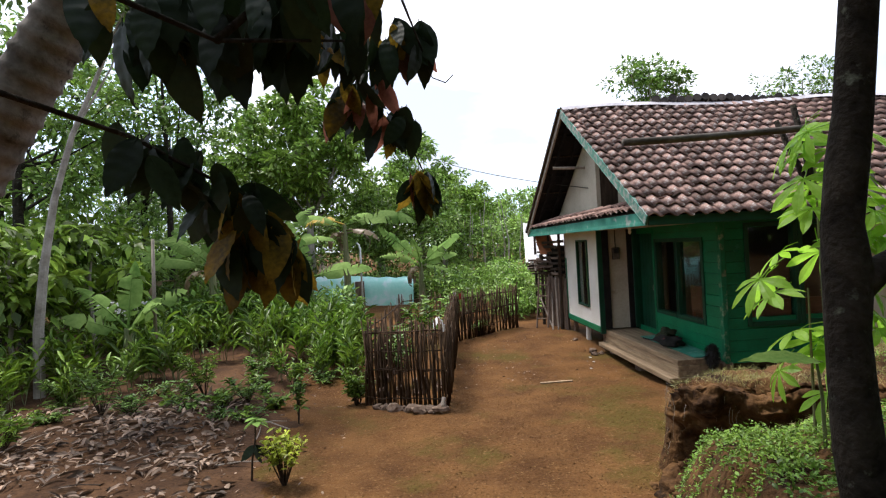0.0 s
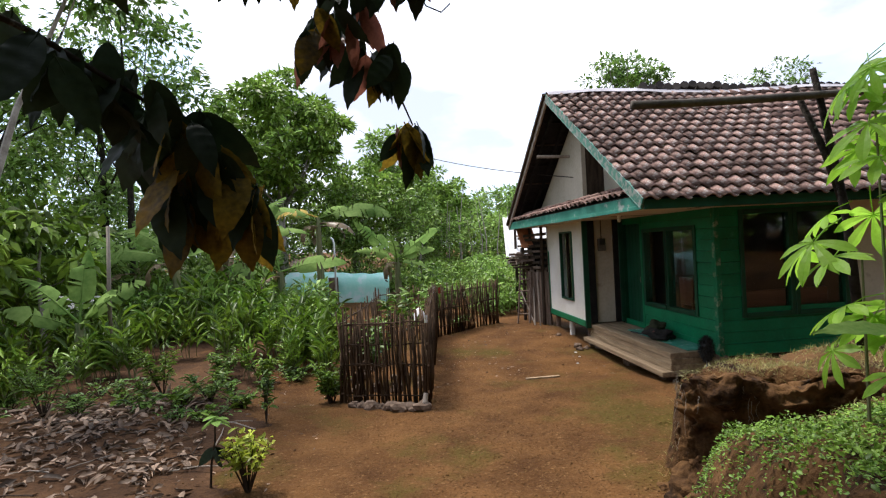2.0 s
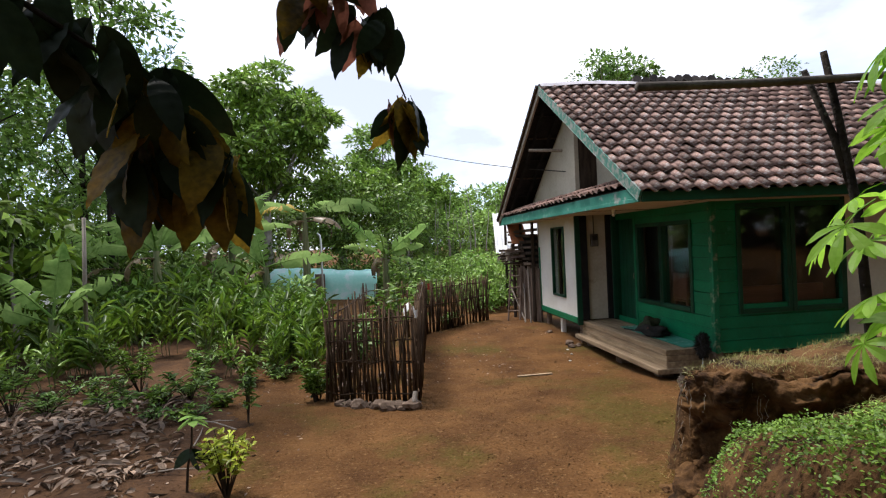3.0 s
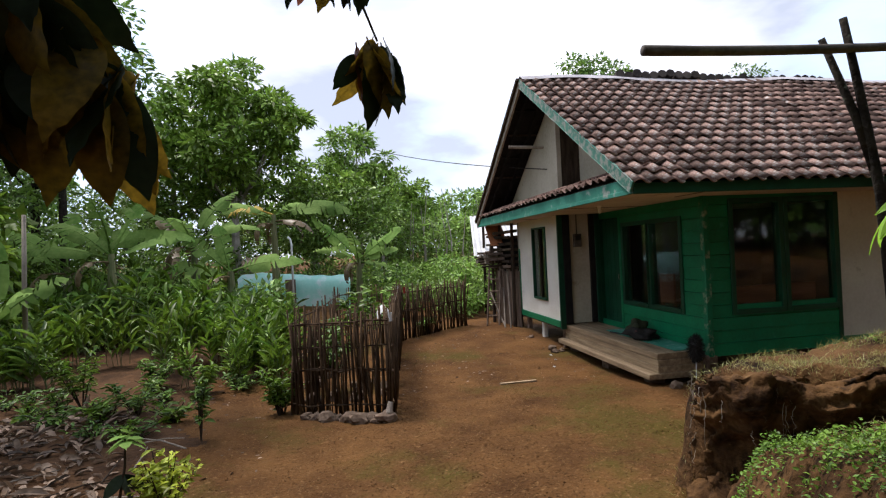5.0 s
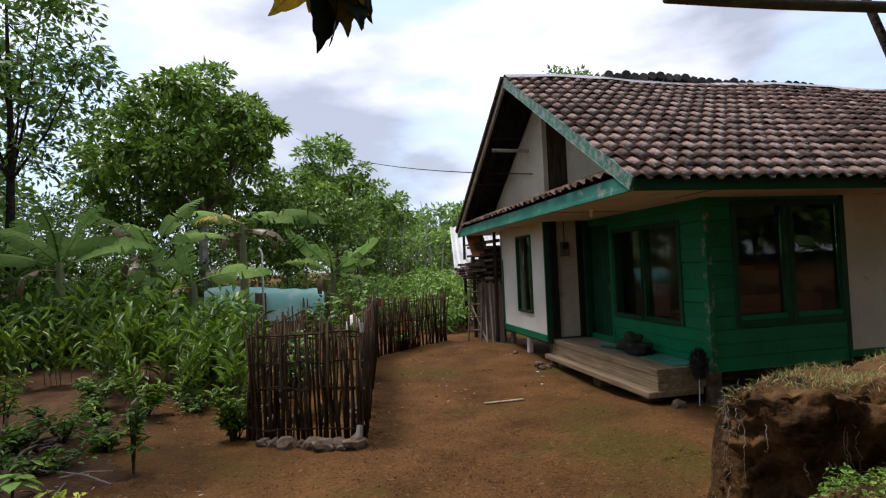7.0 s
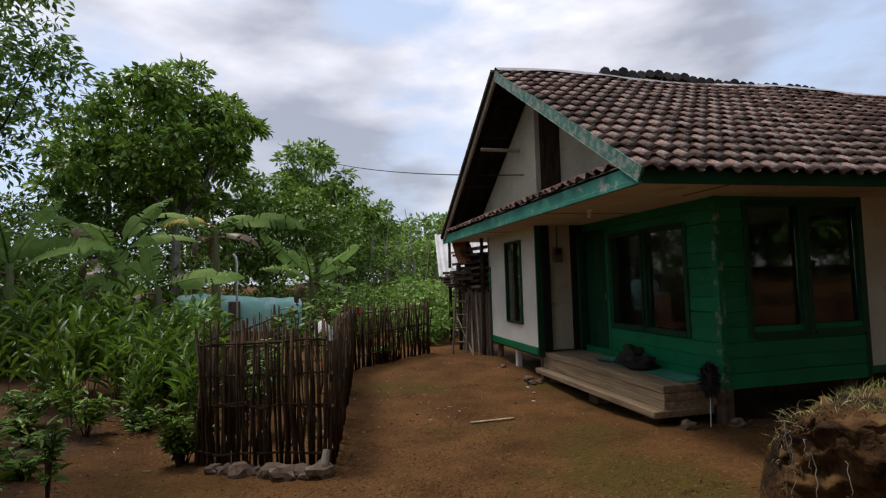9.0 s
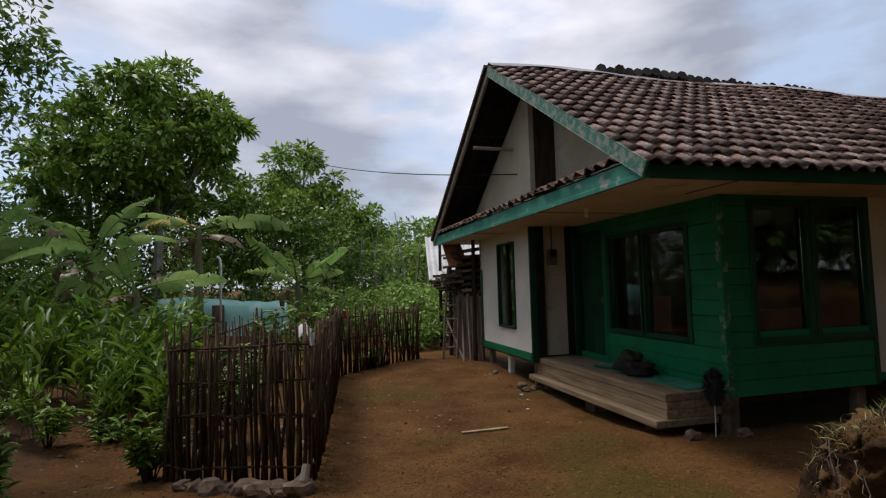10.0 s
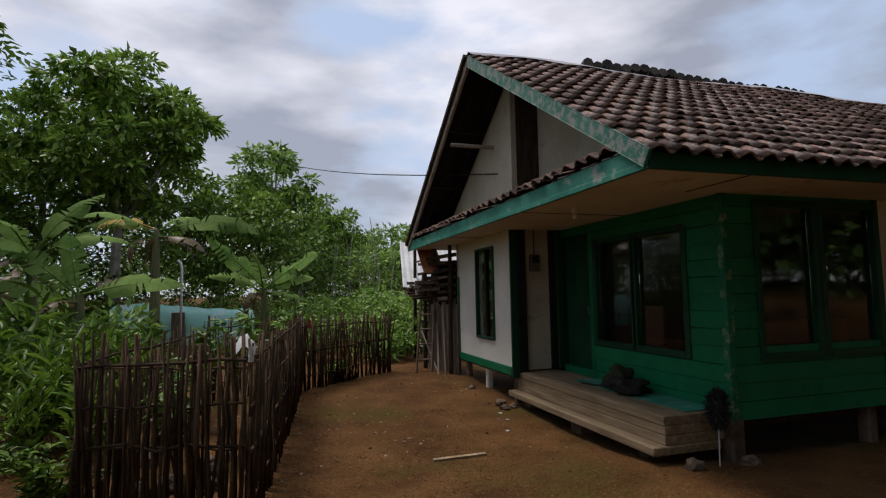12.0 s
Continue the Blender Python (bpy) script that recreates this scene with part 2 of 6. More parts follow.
M_cloth_red = material("red_cloth", (0.3, 0.04, 0.03), (0.42, 0.08, 0.06), 0.9, 8.0, 60.0, 0.2, 0)
M_cloth_olive = material("olive_cloth", (0.018, 0.021, 0.012), (0.05, 0.053, 0.03), 0.9, 12.0, 70.0, 0.4, 0)
M_redwood = material("red_brown_furniture", (0.13, 0.045, 0.03), (0.22, 0.08, 0.05), 0.4, 3.0, 30.0, 0.2, 0.1, stretch=(0.5, 4, 4))
M_wood_brown = material("brown_shed_board", (0.1, 0.068, 0.05), (0.21, 0.155, 0.12), 0.85, 4.0, 30.0, 0.5, 0.3, stretch=(4, 4, 0.7))
M_sheet = material("pale_corrugated_sheet", (0.42, 0.42, 0.42), (0.6, 0.6, 0.58), 0.6, 2.0, 16.0, 0.2, 0, spots=((0.34, 0.27, 0.22), 2.5, 0.6))


# ---- mesh helpers ----
def mesh_arrays(name, v, f):
    """A mesh from an (n, 3) array of points and an (m, k) array of faces."""
    v, f = np.asarray(v, np.float32), np.asarray(f, np.int32)
    me = bpy.data.meshes.new(name)
    me.vertices.add(len(v))
    me.vertices.foreach_set("co", v.ravel())
    me.loops.add(f.size)
    me.loops.foreach_set("vertex_index", f.ravel())
    me.polygons.add(len(f))
    me.polygons.foreach_set("loop_start", np.arange(0, f.size, f.shape[1], dtype=np.int32))
    me.update(calc_edges=True)
    me.validate()
    return me


def origin_of(ob):
    p = Vector((0, 0, 0))
    while ob is not None:
        p += ob.location
        ob = ob.parent
    return p


def thing(name, at, label="", category="", group="", kind=""):
    ob = new(name)
    ob.empty_display_size = 0.2
    ob.location = at
    return tagged(ob, label, category, group, kind)


def put_mesh(name, me, mat, parent=None, label=""):
    if mat is not None and not me.materials:
        me.materials.append(mat)
    ob = new(name, me)
    if parent is not None:
        ob.parent = parent
    return tagged(ob, label)


def part(name, bm, mat, parent=None, label="", smooth=False):
    """Links a bmesh in world coordinates as one mesh object under its thing."""
    if parent is not None:
        bmesh.ops.translate(bm, verts=bm.verts, vec=-origin_of(parent))
    me = bpy.data.meshes.new(name)
    bm.to_mesh(me)
    bm.free()
    if smooth:
        me.polygons.foreach_set("use_smooth", [True] * len(me.polygons))
    return put_mesh(name, me, mat, parent, label)


def whole(name, bm, mat, label, category, group="", kind="", at=None, smooth=False):
    """A thing of one mesh, with its origin at the foot of it."""
    if at is None:
        xs = [v.co for v in bm.verts]
        at = Vector((sum(c.x for c in xs) / len(xs), sum(c.y for c in xs) / len(xs), min(c.z for c in xs)))
    bmesh.ops.translate(bm, verts=bm.verts, vec=-Vector(at))
    me = bpy.data.meshes.new(name)
    bm.to_mesh(me)
    bm.free()
    if smooth:
        me.polygons.foreach_set("use_smooth", [True] * len(me.polygons))
    ob = put_mesh(name, me, mat)
    ob.location = at
    return tagged(ob, label, category, group, kind)


def box(x0, x1, y0, y1, z0, z1, bm=None, bevel=0.0):
    own = bm if bm is not None else bmesh.new()
    r = bmesh.ops.create_cube(own, size=1.0)
    for q in r["verts"]:
        q.co = Vector((x0 + (q.co.x + 0.5) * (x1 - x0), y0 + (q.co.y + 0.5) * (y1 - y0), z0 + (q.co.z + 0.5) * (z1 - z0)))
    if bevel:
        es = list({e for q in r["verts"] for e in q.link_edges})
        bmesh.ops.bevel(own, geom=es, offset=bevel, segments=1, affect="EDGES")
    return own


def beam(a, b, w, h, bm=None, bevel=0.0, up=(0, 0, 1)):
    """A squared timber from a to b, w wide and h high."""
    own = bm if bm is not None else bmesh.new()
    a, b = Vector(a), Vector(b)
    d = (b - a).normalized()
    s = d.cross(Vector(up))
    s = s.normalized() if s.length > 1e-4 else Vector((1, 0, 0))
    u = s.cross(d)
    r = bmesh.ops.create_cube(own, size=1.0)
    for q in r["verts"]:
        c = q.co.copy()
        q.co = (a if c.x < 0 else b) + s * (c.y * w) + u * (c.z * h)
    if bevel:
        es = list({e for q in r["verts"] for e in q.link_edges})
        bmesh.ops.bevel(own, geom=es, offset=bevel, segments=1, affect="EDGES")
    return own


def tube(pts, radii, sides=8, bm=None, cap=True):
    """A round, tapered tube along a line of points."""
    own = bm if bm is not None else bmesh.new()
    pts = [Vector(p) for p in pts]
    if not hasattr(radii, "__len__"):
        radii = [radii] * len(pts)
    rings, ref = [], None
    for i, p in enumerate(pts):
        d = (pts[min(i + 1, len(pts) - 1)] - pts[max(i - 1, 0)]).normalized()
        if ref is None:
            ref = d.orthogonal().normalized()
        s = (ref - d * ref.dot(d)).normalized()
        ref = s
        u = d.cross(s)
        rings.append([own.verts.new(p + (s * math.cos(k * math.tau / sides) + u * math.sin(k * math.tau / sides)) * radii[i]) for k in range(sides)])
    for r0, r1 in zip(rings, rings[1:]):
        for k in range(sides):
            own.faces.new((r0[k], r0[(k + 1) % sides], r1[(k + 1) % sides], r1[k]))
    if cap:
        own.faces.new(rings[0][::-1])
        own.faces.new(rings[-1])
    return own


def bow(a, b, sag, n=6, side=(0, 0, -1)):
    a, b, side = Vector(a), Vector(b), Vector(side)
    return [a.lerp(b, i / n) + side * sag * 4 * (i / n) * (1 - i / n) for i in range(n + 1)]


def fbm(x, y, s, seed=0.0):
    return noise.fractal(Vector((x * s, y * s, seed)), 1.0, 2.0, 4)


# ---- ground ----
PATH_Y = (-12.0, -2.0, -0.5, 0.2, 0.8, 1.5, 2.1, 3.0, 5.0, 7.0, 8.2, 9.5, 13.0, 20.0, 40.0, 90.0)
PATH_Z = (1.3, 1.1, 0.95, 0.68, 0.54, 0.4, 0.3, 0.25, 0.22, 0.2, 0.1, 0.12, 0.26, 0.3, 0.6, 1.6)
EDGE_Y = (-3.0, 0.0, 1.0, 2.0, 3.0, 3.9, 4.6)
EDGE_X = (0.88, 0.9, 1.08, 1.33, 1.76, 2.13, 2.43)


def step(a, b, v):
    q = min(max((v - a) / (b - a), 0.0), 1.0)
    return q * q * (3 - 2 * q)


DENTS = ((2.72, 5.78), (2.82, 5.67), (3.03, 5.70), (3.08, 5.55), (2.81, 5.50), (3.38, 6.11), (3.57, 5.98))  # heel marks in the soft earth


def bluff(x, y):
    """How far a point lies behind the rim of the bluff."""
    return (x - 2.17) * 0.546 + (y - 3.95) * 0.838


def ground_z(x, y):
    z = float(np.interp(y, PATH_Y, PATH_Z))
    left = step(-0.8, -3.5, x)
    z += left * 0.16 * step(3.0, 7.0, y)
    z -= 0.08 * step(3.3, 5.2, x) * step(5.5, 7.5, y)
    z += 0.022 * fbm(x, y, 0.9) + 0.012 * fbm(x, y, 3.2, 3.0) + 0.004 * fbm(x, y, 9.0, 13.0)
    for fx, fy in DENTS:
        r2 = ((x - fx) / 0.09) ** 2 + ((y - fy) / 0.055) ** 2
        if r2 < 9:
            z += 0.05 * math.exp(-r2) * (r2 - 0.75)
    # the bank beside the path: a weedy slope that falls away from the start, and a bluff behind a hollow
    ex = float(np.interp(y, EDGE_Y, EDGE_X)) + 0.09 * fbm(x, y, 2.2, 7.0)
    s = step(ex - 0.24, ex + 0.3, x) * (1 - step(3.55, 3.95, y - 0.15 * (x - 2.0)))
    if s > 0:
        top = float(np.interp(y, (-3.0, 0.0, 1.3, 2.1, 2.8, 3.3, 3.8), (1.75, 1.58, 1.46, 1.32, 1.08, 0.9, 0.6)))
        top += 0.16 * step(0.1, 2.0, x - ex) + 0.06 * fbm(x, y, 1.5, 4.0) + 0.04 * fbm(x, y, 6.0, 5.0)
        z += s * max(top - z, 0)
    d = bluff(x, y) + 0.05 * fbm(x, y, 3.0, 15.0)
    ey = 4.25 + 0.12 * fbm(x, y, 1.7, 9.0) + 0.05 * max(x - 2.0, 0)
    b = step(0.06, 0.2, d) * (1 - step(ey - 0.14, ey + 0.16, y)) * step(2.12, 2.32, x)
    if b > 0:
        top = 1.1 + 0.1 * min(x - 2.05, 3.0) + 0.05 * fbm(x, y, 1.5, 4.0) + 0.03 * fbm(x, y, 6.0, 5.0)
        z += b * max(top - z, 0)
    return z


def ground_at(x, y, dz=0.0):
    return Vector((x, y, ground_z(x, y) + dz))


def grid_lines(lo, hi, fine, far, dense):
    """Lines at an even pitch, at half of it within the stretch dense, and ever wider outside."""
    lines = sorted([q for q in np.arange(lo, hi + 1e-6, fine)] + [q + fine / 2 for q in np.arange(lo, hi + 1e-6, fine) if dense[0] < q < dense[1]])
    d, a, b = fine, lo, hi
    while b < far:
        d *= 1.28
        a, b = a - d, b + d
        lines = [a] + lines + [b]
    return lines


gx, gy = grid_lines(-3.2, 4.6, 0.055, 700, (0.7, 3.0)), grid_lines(-1.0, 9.2, 0.055, 700, (0.8, 5.6))
gv = []
for yy in gy:
    for xx in gx:
        zg, wx, wy = ground_z(xx, yy), 0.0, 0.0
        if 0.6 < xx < 4.5 and 0.3 < yy < 4.7:  # lumps and hollows of the cut face
            at = Vector((xx * 2.4, yy * 2.4, zg * 2.4))
            wx = 0.04 * noise.fractal(at * 1.5 + Vector((7, 0, 0)), 0.9, 2.1, 5)
            wy = 0.04 * noise.fractal(at * 1.5 + Vector((0, 9, 0)), 0.9, 2.1, 5)
        elif yy < 9 and -2 < xx < 3.5:  # crumbly tread
            zg += 0.006 * noise.noise(Vector((xx * 14, yy * 14, 2.0)))
        gv.append((xx + wx, yy + wy, zg))
nx = len(gx)
gi = np.arange(len(gv)).reshape(len(gy), nx)
gf = np.stack([gi[:-1, :-1].ravel(), gi[:-1, 1:].ravel(), gi[1:, 1:].ravel(), gi[1:, :-1].ravel()], 1)
gm = mesh_arrays("ground", gv, gf)
gm.polygons.foreach_set("use_smooth", [True] * len(gm.polygons))
for m in (M_earth, M_bank, M_humus):
    gm.materials.append(m)
slots = []
for k in gf[:, 0]:
    px, py, pz = gv[k]
    if 0.5 < px < 9 and py < 4.7 and pz > float(np.interp(py, PATH_Y, PATH_Z)) + 0.07:
        slots.append(1)
    else:
        slots.append(2 if -14 < px + 0.55 * fbm(px, py, 1.3, 21.0) < -1.75 - 0.12 * (py - 6) and 2.2 < py + 1.2 * fbm(px, py, 0.7, 23.0) < 20 else 0)
gm.polygons.foreach_set("material_index", slots)
tagged(put_mesh("ground", gm, None), "bare trodden red-brown earth with a cut bank", "ground", kind="structure")

# ---- house ----
GX, X1 = 3.09, 12.6            # gable overhang and far end of the roof
YE, YN, YR = 6.3, 13.74, 9.99  # front eave, back eave, ridge
ZE, ZR = 2.66, 5.0
WX, PX, WY, NY, EX = 3.7, 4.5, 7.1, 12.46, 12.2
RY = 10.16
FZ, CZ = 0.6, 2.6
house = thing("house", (PX, WY, 0.1), "single-storey village house with green planks, white plaster and clay tile roof", "house")


def wall_with_hole(axis, c0, c1, a0, a1, z0, z1, holes):
    """A wall across an axis with oblong holes (a0, a1, z0, z1) through it."""
    bm = bmesh.new()
    cuts = sorted({a0, a1, *[h[0] for h in holes], *[h[1] for h in holes]})
    for s0, s1 in zip(cuts, cuts[1:]):
        mid = (s0 + s1) / 2
        zs = [z0]
        for h in sorted(holes, key=lambda q: q[2]):
            if h[0] < mid < h[1]:
                zs += [h[2], h[3]]
        zs.append(z1)
        for k in range(0, len(zs), 2):
            if zs[k + 1] - zs[k] > 1e-3:
                if axis == "x":
                    box(c0, c1, s0, s1, zs[k], zs[k + 1], bm)
                else:
                    box(s0, s1, c0, c1, zs[k], zs[k + 1], bm)
    bmesh.ops.remove_doubles(bm, verts=bm.verts, dist=1e-4)
    return bm


PWIN = [(7.62, 8.40, 1.06, 2.32), (8.47, 9.2, 1.06, 2.32)]
DOOR = (9.36, 10.08, 0.62, 2.5)
FWIN = [(4.9, 5.6, 1.08, 2.5), (5.72, 6.44, 1.08, 2.5)]
WWIN = [(10.78, 11.5, 1.0, 2.4)]
w_white = part("wall", wall_with_hole("x", WX, WX + 0.1, RY, NY, FZ, CZ, WWIN), M_white, house, "white plastered wall")
# added near-black strips for the dark gaps either side of the cream wall
part("corner_post", box(WX + 0.09, WX + 0.22, RY - 0.06, RY - 0.002, FZ, CZ), M_timber_black, house)
part("corner_post", box(4.31, 4.4, RY - 0.06, RY - 0.002, FZ, CZ), M_timber_black, house)
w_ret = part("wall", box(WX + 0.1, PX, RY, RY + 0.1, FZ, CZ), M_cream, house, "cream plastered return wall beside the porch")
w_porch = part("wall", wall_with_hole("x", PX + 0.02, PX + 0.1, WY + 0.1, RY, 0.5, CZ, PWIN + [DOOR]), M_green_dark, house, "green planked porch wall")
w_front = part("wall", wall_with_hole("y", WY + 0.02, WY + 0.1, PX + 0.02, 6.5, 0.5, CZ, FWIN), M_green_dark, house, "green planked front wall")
w_cream = part("wall", box(6.5, EX, WY - 0.01, WY + 0.1, FZ, CZ), M_cream_lit, house, "cream plastered front wall")
part("wall", box(WX, EX, NY, NY + 0.1, FZ, CZ), M_cream, house, "back wall")
part("wall", box(EX, EX + 0.1, WY, NY, FZ, CZ), M_cream, house, "end wall")
part("floor", box(WX + 0.02, EX, RY + 0.1, NY, FZ - 0.1, FZ - 0.004), M_wood_dark, house)
part("floor", box(PX + 0.1, EX, WY + 0.1, RY + 0.1, FZ - 0.1, FZ - 0.004), M_wood_dark, house)
# partitions in plaster coloured dark, for dim rooms behind the panes
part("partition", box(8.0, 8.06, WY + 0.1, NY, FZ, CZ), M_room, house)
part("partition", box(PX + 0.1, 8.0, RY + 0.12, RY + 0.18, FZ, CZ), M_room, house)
part("ceiling", box(GX + 0.02, X1, YE + 0.02, YN - 0.02, CZ, CZ + 0.03), M_soffit, house, "stained cream soffit boards")
# soffit joints
for yy in (8.55, 11.2):
    part("batten", box(GX + 0.03, PX, yy, yy + 0.012, CZ - 0.006, CZ - 0.001), M_wood_dark, house)
part("batten", box(4.1, 4.112, YE + 0.04, WY, CZ - 0.006, CZ - 0.001), M_wood_dark, house)


def plank_wall(wall, axis, c, a0, a1, z0, z1, holes, pitch=0.165):
    z, k = z0, 0
    while z < z1 - 0.02:
        top = min(z + pitch, z1)
        mid = (z + top) / 2
        spans = [(a0, a1)]
        for h in holes:
            if h[2] < mid < h[3]:
                spans = [s for sp in spans for s in (((sp[0], min(sp[1], h[0] - 0.05)), (max(sp[0], h[1] + 0.05), sp[1])) if h[0] < sp[1] and h[1] > sp[0] else (sp,))]
        for s0, s1 in spans:
            if s1 - s0 < 0.03:
                continue
            bm = bmesh.new()
            o = 0.004 * math.sin(k * 2.3)
            if axis == "x":
                beam((c + o, s0, mid), (c + o + 0.002, s1, mid + 0.004 * math.sin(k)), 0.022, top - z - 0.0045, bm, 0.003)
            else:
                beam((s0, c + o, mid), (s1, c + o + 0.002, mid + 0.004 * math.sin(k * 1.7)), 0.022, top - z - 0.0045, bm, 0.003)
            part("plank", bm, M_green, wall)
            k += 1
        z = top


plank_wall(w_porch, "x", PX, WY + 0.05, RY - 0.0, 0.5, CZ, PWIN + [DOOR])
plank_wall(w_front, "y", WY, PX - 0.005, 6.48, 0.5, CZ, FWIN)
part("corner_post", box(PX - 0.03, PX + 0.05, WY - 0.03, WY + 0.05, 0.42, CZ, bevel=0.006), M_chipped, house, "chipped green corner post")
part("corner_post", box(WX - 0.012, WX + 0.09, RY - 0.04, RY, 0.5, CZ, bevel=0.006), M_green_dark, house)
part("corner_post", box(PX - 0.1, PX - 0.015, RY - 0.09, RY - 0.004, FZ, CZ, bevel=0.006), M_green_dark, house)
part("skirting", box(WX - 0.02, WX + 0.1, RY, NY, FZ - 0.07, FZ + 0.05, bevel=0.006), M_green, house, "green painted base board")
part("skirting", box(WX - 0.018, WX - 0.002, NY - 0.06, NY, FZ + 0.05, 2.0, bevel=0.004), M_green, house)
part("skirting", box(6.5, EX, WY - 0.03, WY + 0.08, FZ - 0.06, FZ + 0.03, bevel=0.006), M_green, house, "green painted base board")
part("trim", box(6.46, 6.52, WY - 0.024, WY + 0.01, 0.5, CZ, bevel=0.004), M_green_dark, house)


def window(axis, c, a0, a1, z0, z1, mat, w=0.055, d=0.07, bars=False):
    win = thing("window", (c, a0, z0) if axis == "x" else (a0, c, z0))
    win.parent, win.location = house, win.location - house.location

    def piece(name, u0, u1, v0, v1, k0, k1, m, bev=0.004):
        bm = box(c + k0, c + k1, u0, u1, v0, v1, bevel=bev) if axis == "x" else box(u0, u1, c + k0, c + k1, v0, v1, bevel=bev)
        return part(name, bm, m, win)
    piece("frame", a0 - w, a0 + 0.01, z0 - w, z1 + w, -0.03, d - 0.03, mat)
    piece("frame", a1 - 0.01, a1 + w, z0 - w, z1 + w, -0.03, d - 0.03, mat)
    piece("frame", a0 + 0.01, a1 - 0.01, z1 - 0.01, z1 + w, -0.03, d - 0.03, mat)
    piece("sill", a0 + 0.01, a1 - 0.01, z0 - w, z0 + 0.01, -0.04, d - 0.03, mat)
    if bars:
        piece("mullion", (a0 + a1) / 2 - 0.015, (a0 + a1) / 2 + 0.015, z0 + 0.01, z1 - 0.01, 0.0, 0.03, M_wood_dark, 0)
    pane = piece("pane", a0 + 0.012, a1 - 0.012, z0 + 0.012, z1 - 0.012, 0.034, 0.038, M_glass, 0)
    pane.visible_shadow = False
    return win


for h in PWIN:
    window("x", PX, *h, M_green_dark)
for h in FWIN:
    window("y", WY, *h, M_green_dark)
for h in WWIN:
    window("x", WX, *h, M_green_dark, w=0.025, bars=True)
# green door with the porch's deep shade put into its colour
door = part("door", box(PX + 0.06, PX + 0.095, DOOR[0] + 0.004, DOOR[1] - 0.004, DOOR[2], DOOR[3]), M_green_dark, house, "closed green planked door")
for k in range(5):
    y0 = DOOR[0] + 0.01 + k * 0.14
    part("plank", box(PX + 0.048, PX + 0.064, y0, y0 + 0.133, DOOR[2] + 0.02, DOOR[3] - 0.02, bevel=0.003), M_green_dark, door)
part("handle", tube([(PX + 0.01, DOOR[0] + 0.08, 1.5), (PX + 0.0, DOOR[0] + 0.08, 1.45), (PX + 0.01, DOOR[0] + 0.08, 1.4)], 0.008, 6), M_wood_grey, door)
part("door_frame", box(PX - 0.02, PX + 0.03, DOOR[0] - 0.06, DOOR[0], 0.55, DOOR[3] + 0.06, bevel=0.004), M_green, house)
part("door_frame", box(PX - 0.02, PX + 0.03, DOOR[1], DOOR[1] + 0.06, 0.55, DOOR[3] + 0.06, bevel=0.004), M_green_dark, house)

# gable walls, set back behind the porch
gab = bmesh.new()


def gable_piece(x, y0, y1):
    top = lambda y: min(ZE + (y - YE) * (ZR - ZE) / (YR - YE), ZE + (YN - y) * (ZR - ZE) / (YN - YR)) - 0.1
    ys = [y0] + ([YR] if y0 < YR < y1 else []) + [y1]
    lo, hi = [], []
    for dx in (0, 0.08):
        lo.append([gab.verts.new((x + dx, y, CZ + 0.03)) for y in ys])
        hi.append([gab.verts.new((x + dx, y, max(top(y), CZ + 0.05))) for y in ys])
    for i in range(len(ys) - 1):
        gab.faces.new((lo[0][i], hi[0][i], hi[0][i + 1], lo[0][i + 1]))
        gab.faces.new((lo[1][i], lo[1][i + 1], hi[1][i + 1], hi[1][i]))
        gab.faces.new((hi[0][i], hi[1][i], hi[1][i + 1], hi[0][i + 1]))
    for i in (0, -1):
        gab.faces.new((lo[0][i], lo[1][i], hi[1][i], hi[0][i]))


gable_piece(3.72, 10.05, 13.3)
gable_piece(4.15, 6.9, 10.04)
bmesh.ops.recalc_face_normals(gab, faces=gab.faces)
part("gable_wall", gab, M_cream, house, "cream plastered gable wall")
part("gable_wall", box(3.8, 4.23, 10.05, 10.12, CZ + 0.03, 4.75), M_wood_dark, house, "grey return of the gable")

# roof
roof = part("roof", bmesh.new(), M_wood_dark, house, "clay tile roof with weathered, lichened tiles")
NORM = Vector((0, -(ZR - ZE), YR - YE)).normalized()
SLOPE = Vector((0, YR - YE, ZR - ZE))
LEN = SLOPE.length
SL = SLOPE.normalized()


def slope_slab(y0, z0, y1, z1, x0, x1, t):
    bm = bmesh.new()
    vs = []
    for x in (x0, x1):
        for y, z in ((y0, z0), (y1, z1)):
            vs += [bm.verts.new((x, y, z)), bm.verts.new((x, y, z - t))]
    bmesh.ops.convex_hull(bm, input=vs)
    return bm


# deck and rafters in one near-black colour
part("roof_deck", slope_slab(YE + 0.02, ZE, YR, ZR, GX + 0.03, X1, 0.05), M_timber_black, roof)
part("roof_deck", slope_slab(YR, ZR, YN, ZE, GX + 0.03, X1, 0.05), M_timber_black, roof)
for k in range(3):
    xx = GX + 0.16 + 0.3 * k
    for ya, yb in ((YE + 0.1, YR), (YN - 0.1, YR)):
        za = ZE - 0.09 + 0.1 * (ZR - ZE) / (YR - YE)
        part("rafter", beam((xx, ya, za), (xx, yb, ZR - 0.1), 0.05, 0.08), M_timber_black, roof)
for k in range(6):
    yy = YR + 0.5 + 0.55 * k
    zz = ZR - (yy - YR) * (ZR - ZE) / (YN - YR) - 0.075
    part("batten", beam((GX + 0.05, yy, zz), (3.72, yy, zz), 0.04, 0.03), M_wood_dark if k % 2 else M_timber_black, roof)
part("tie_pole", tube([(GX - 0.02, 10.85, 4.0), (3.74, 10.7, 3.96)], 0.032, 8), M_wood_grey, roof)


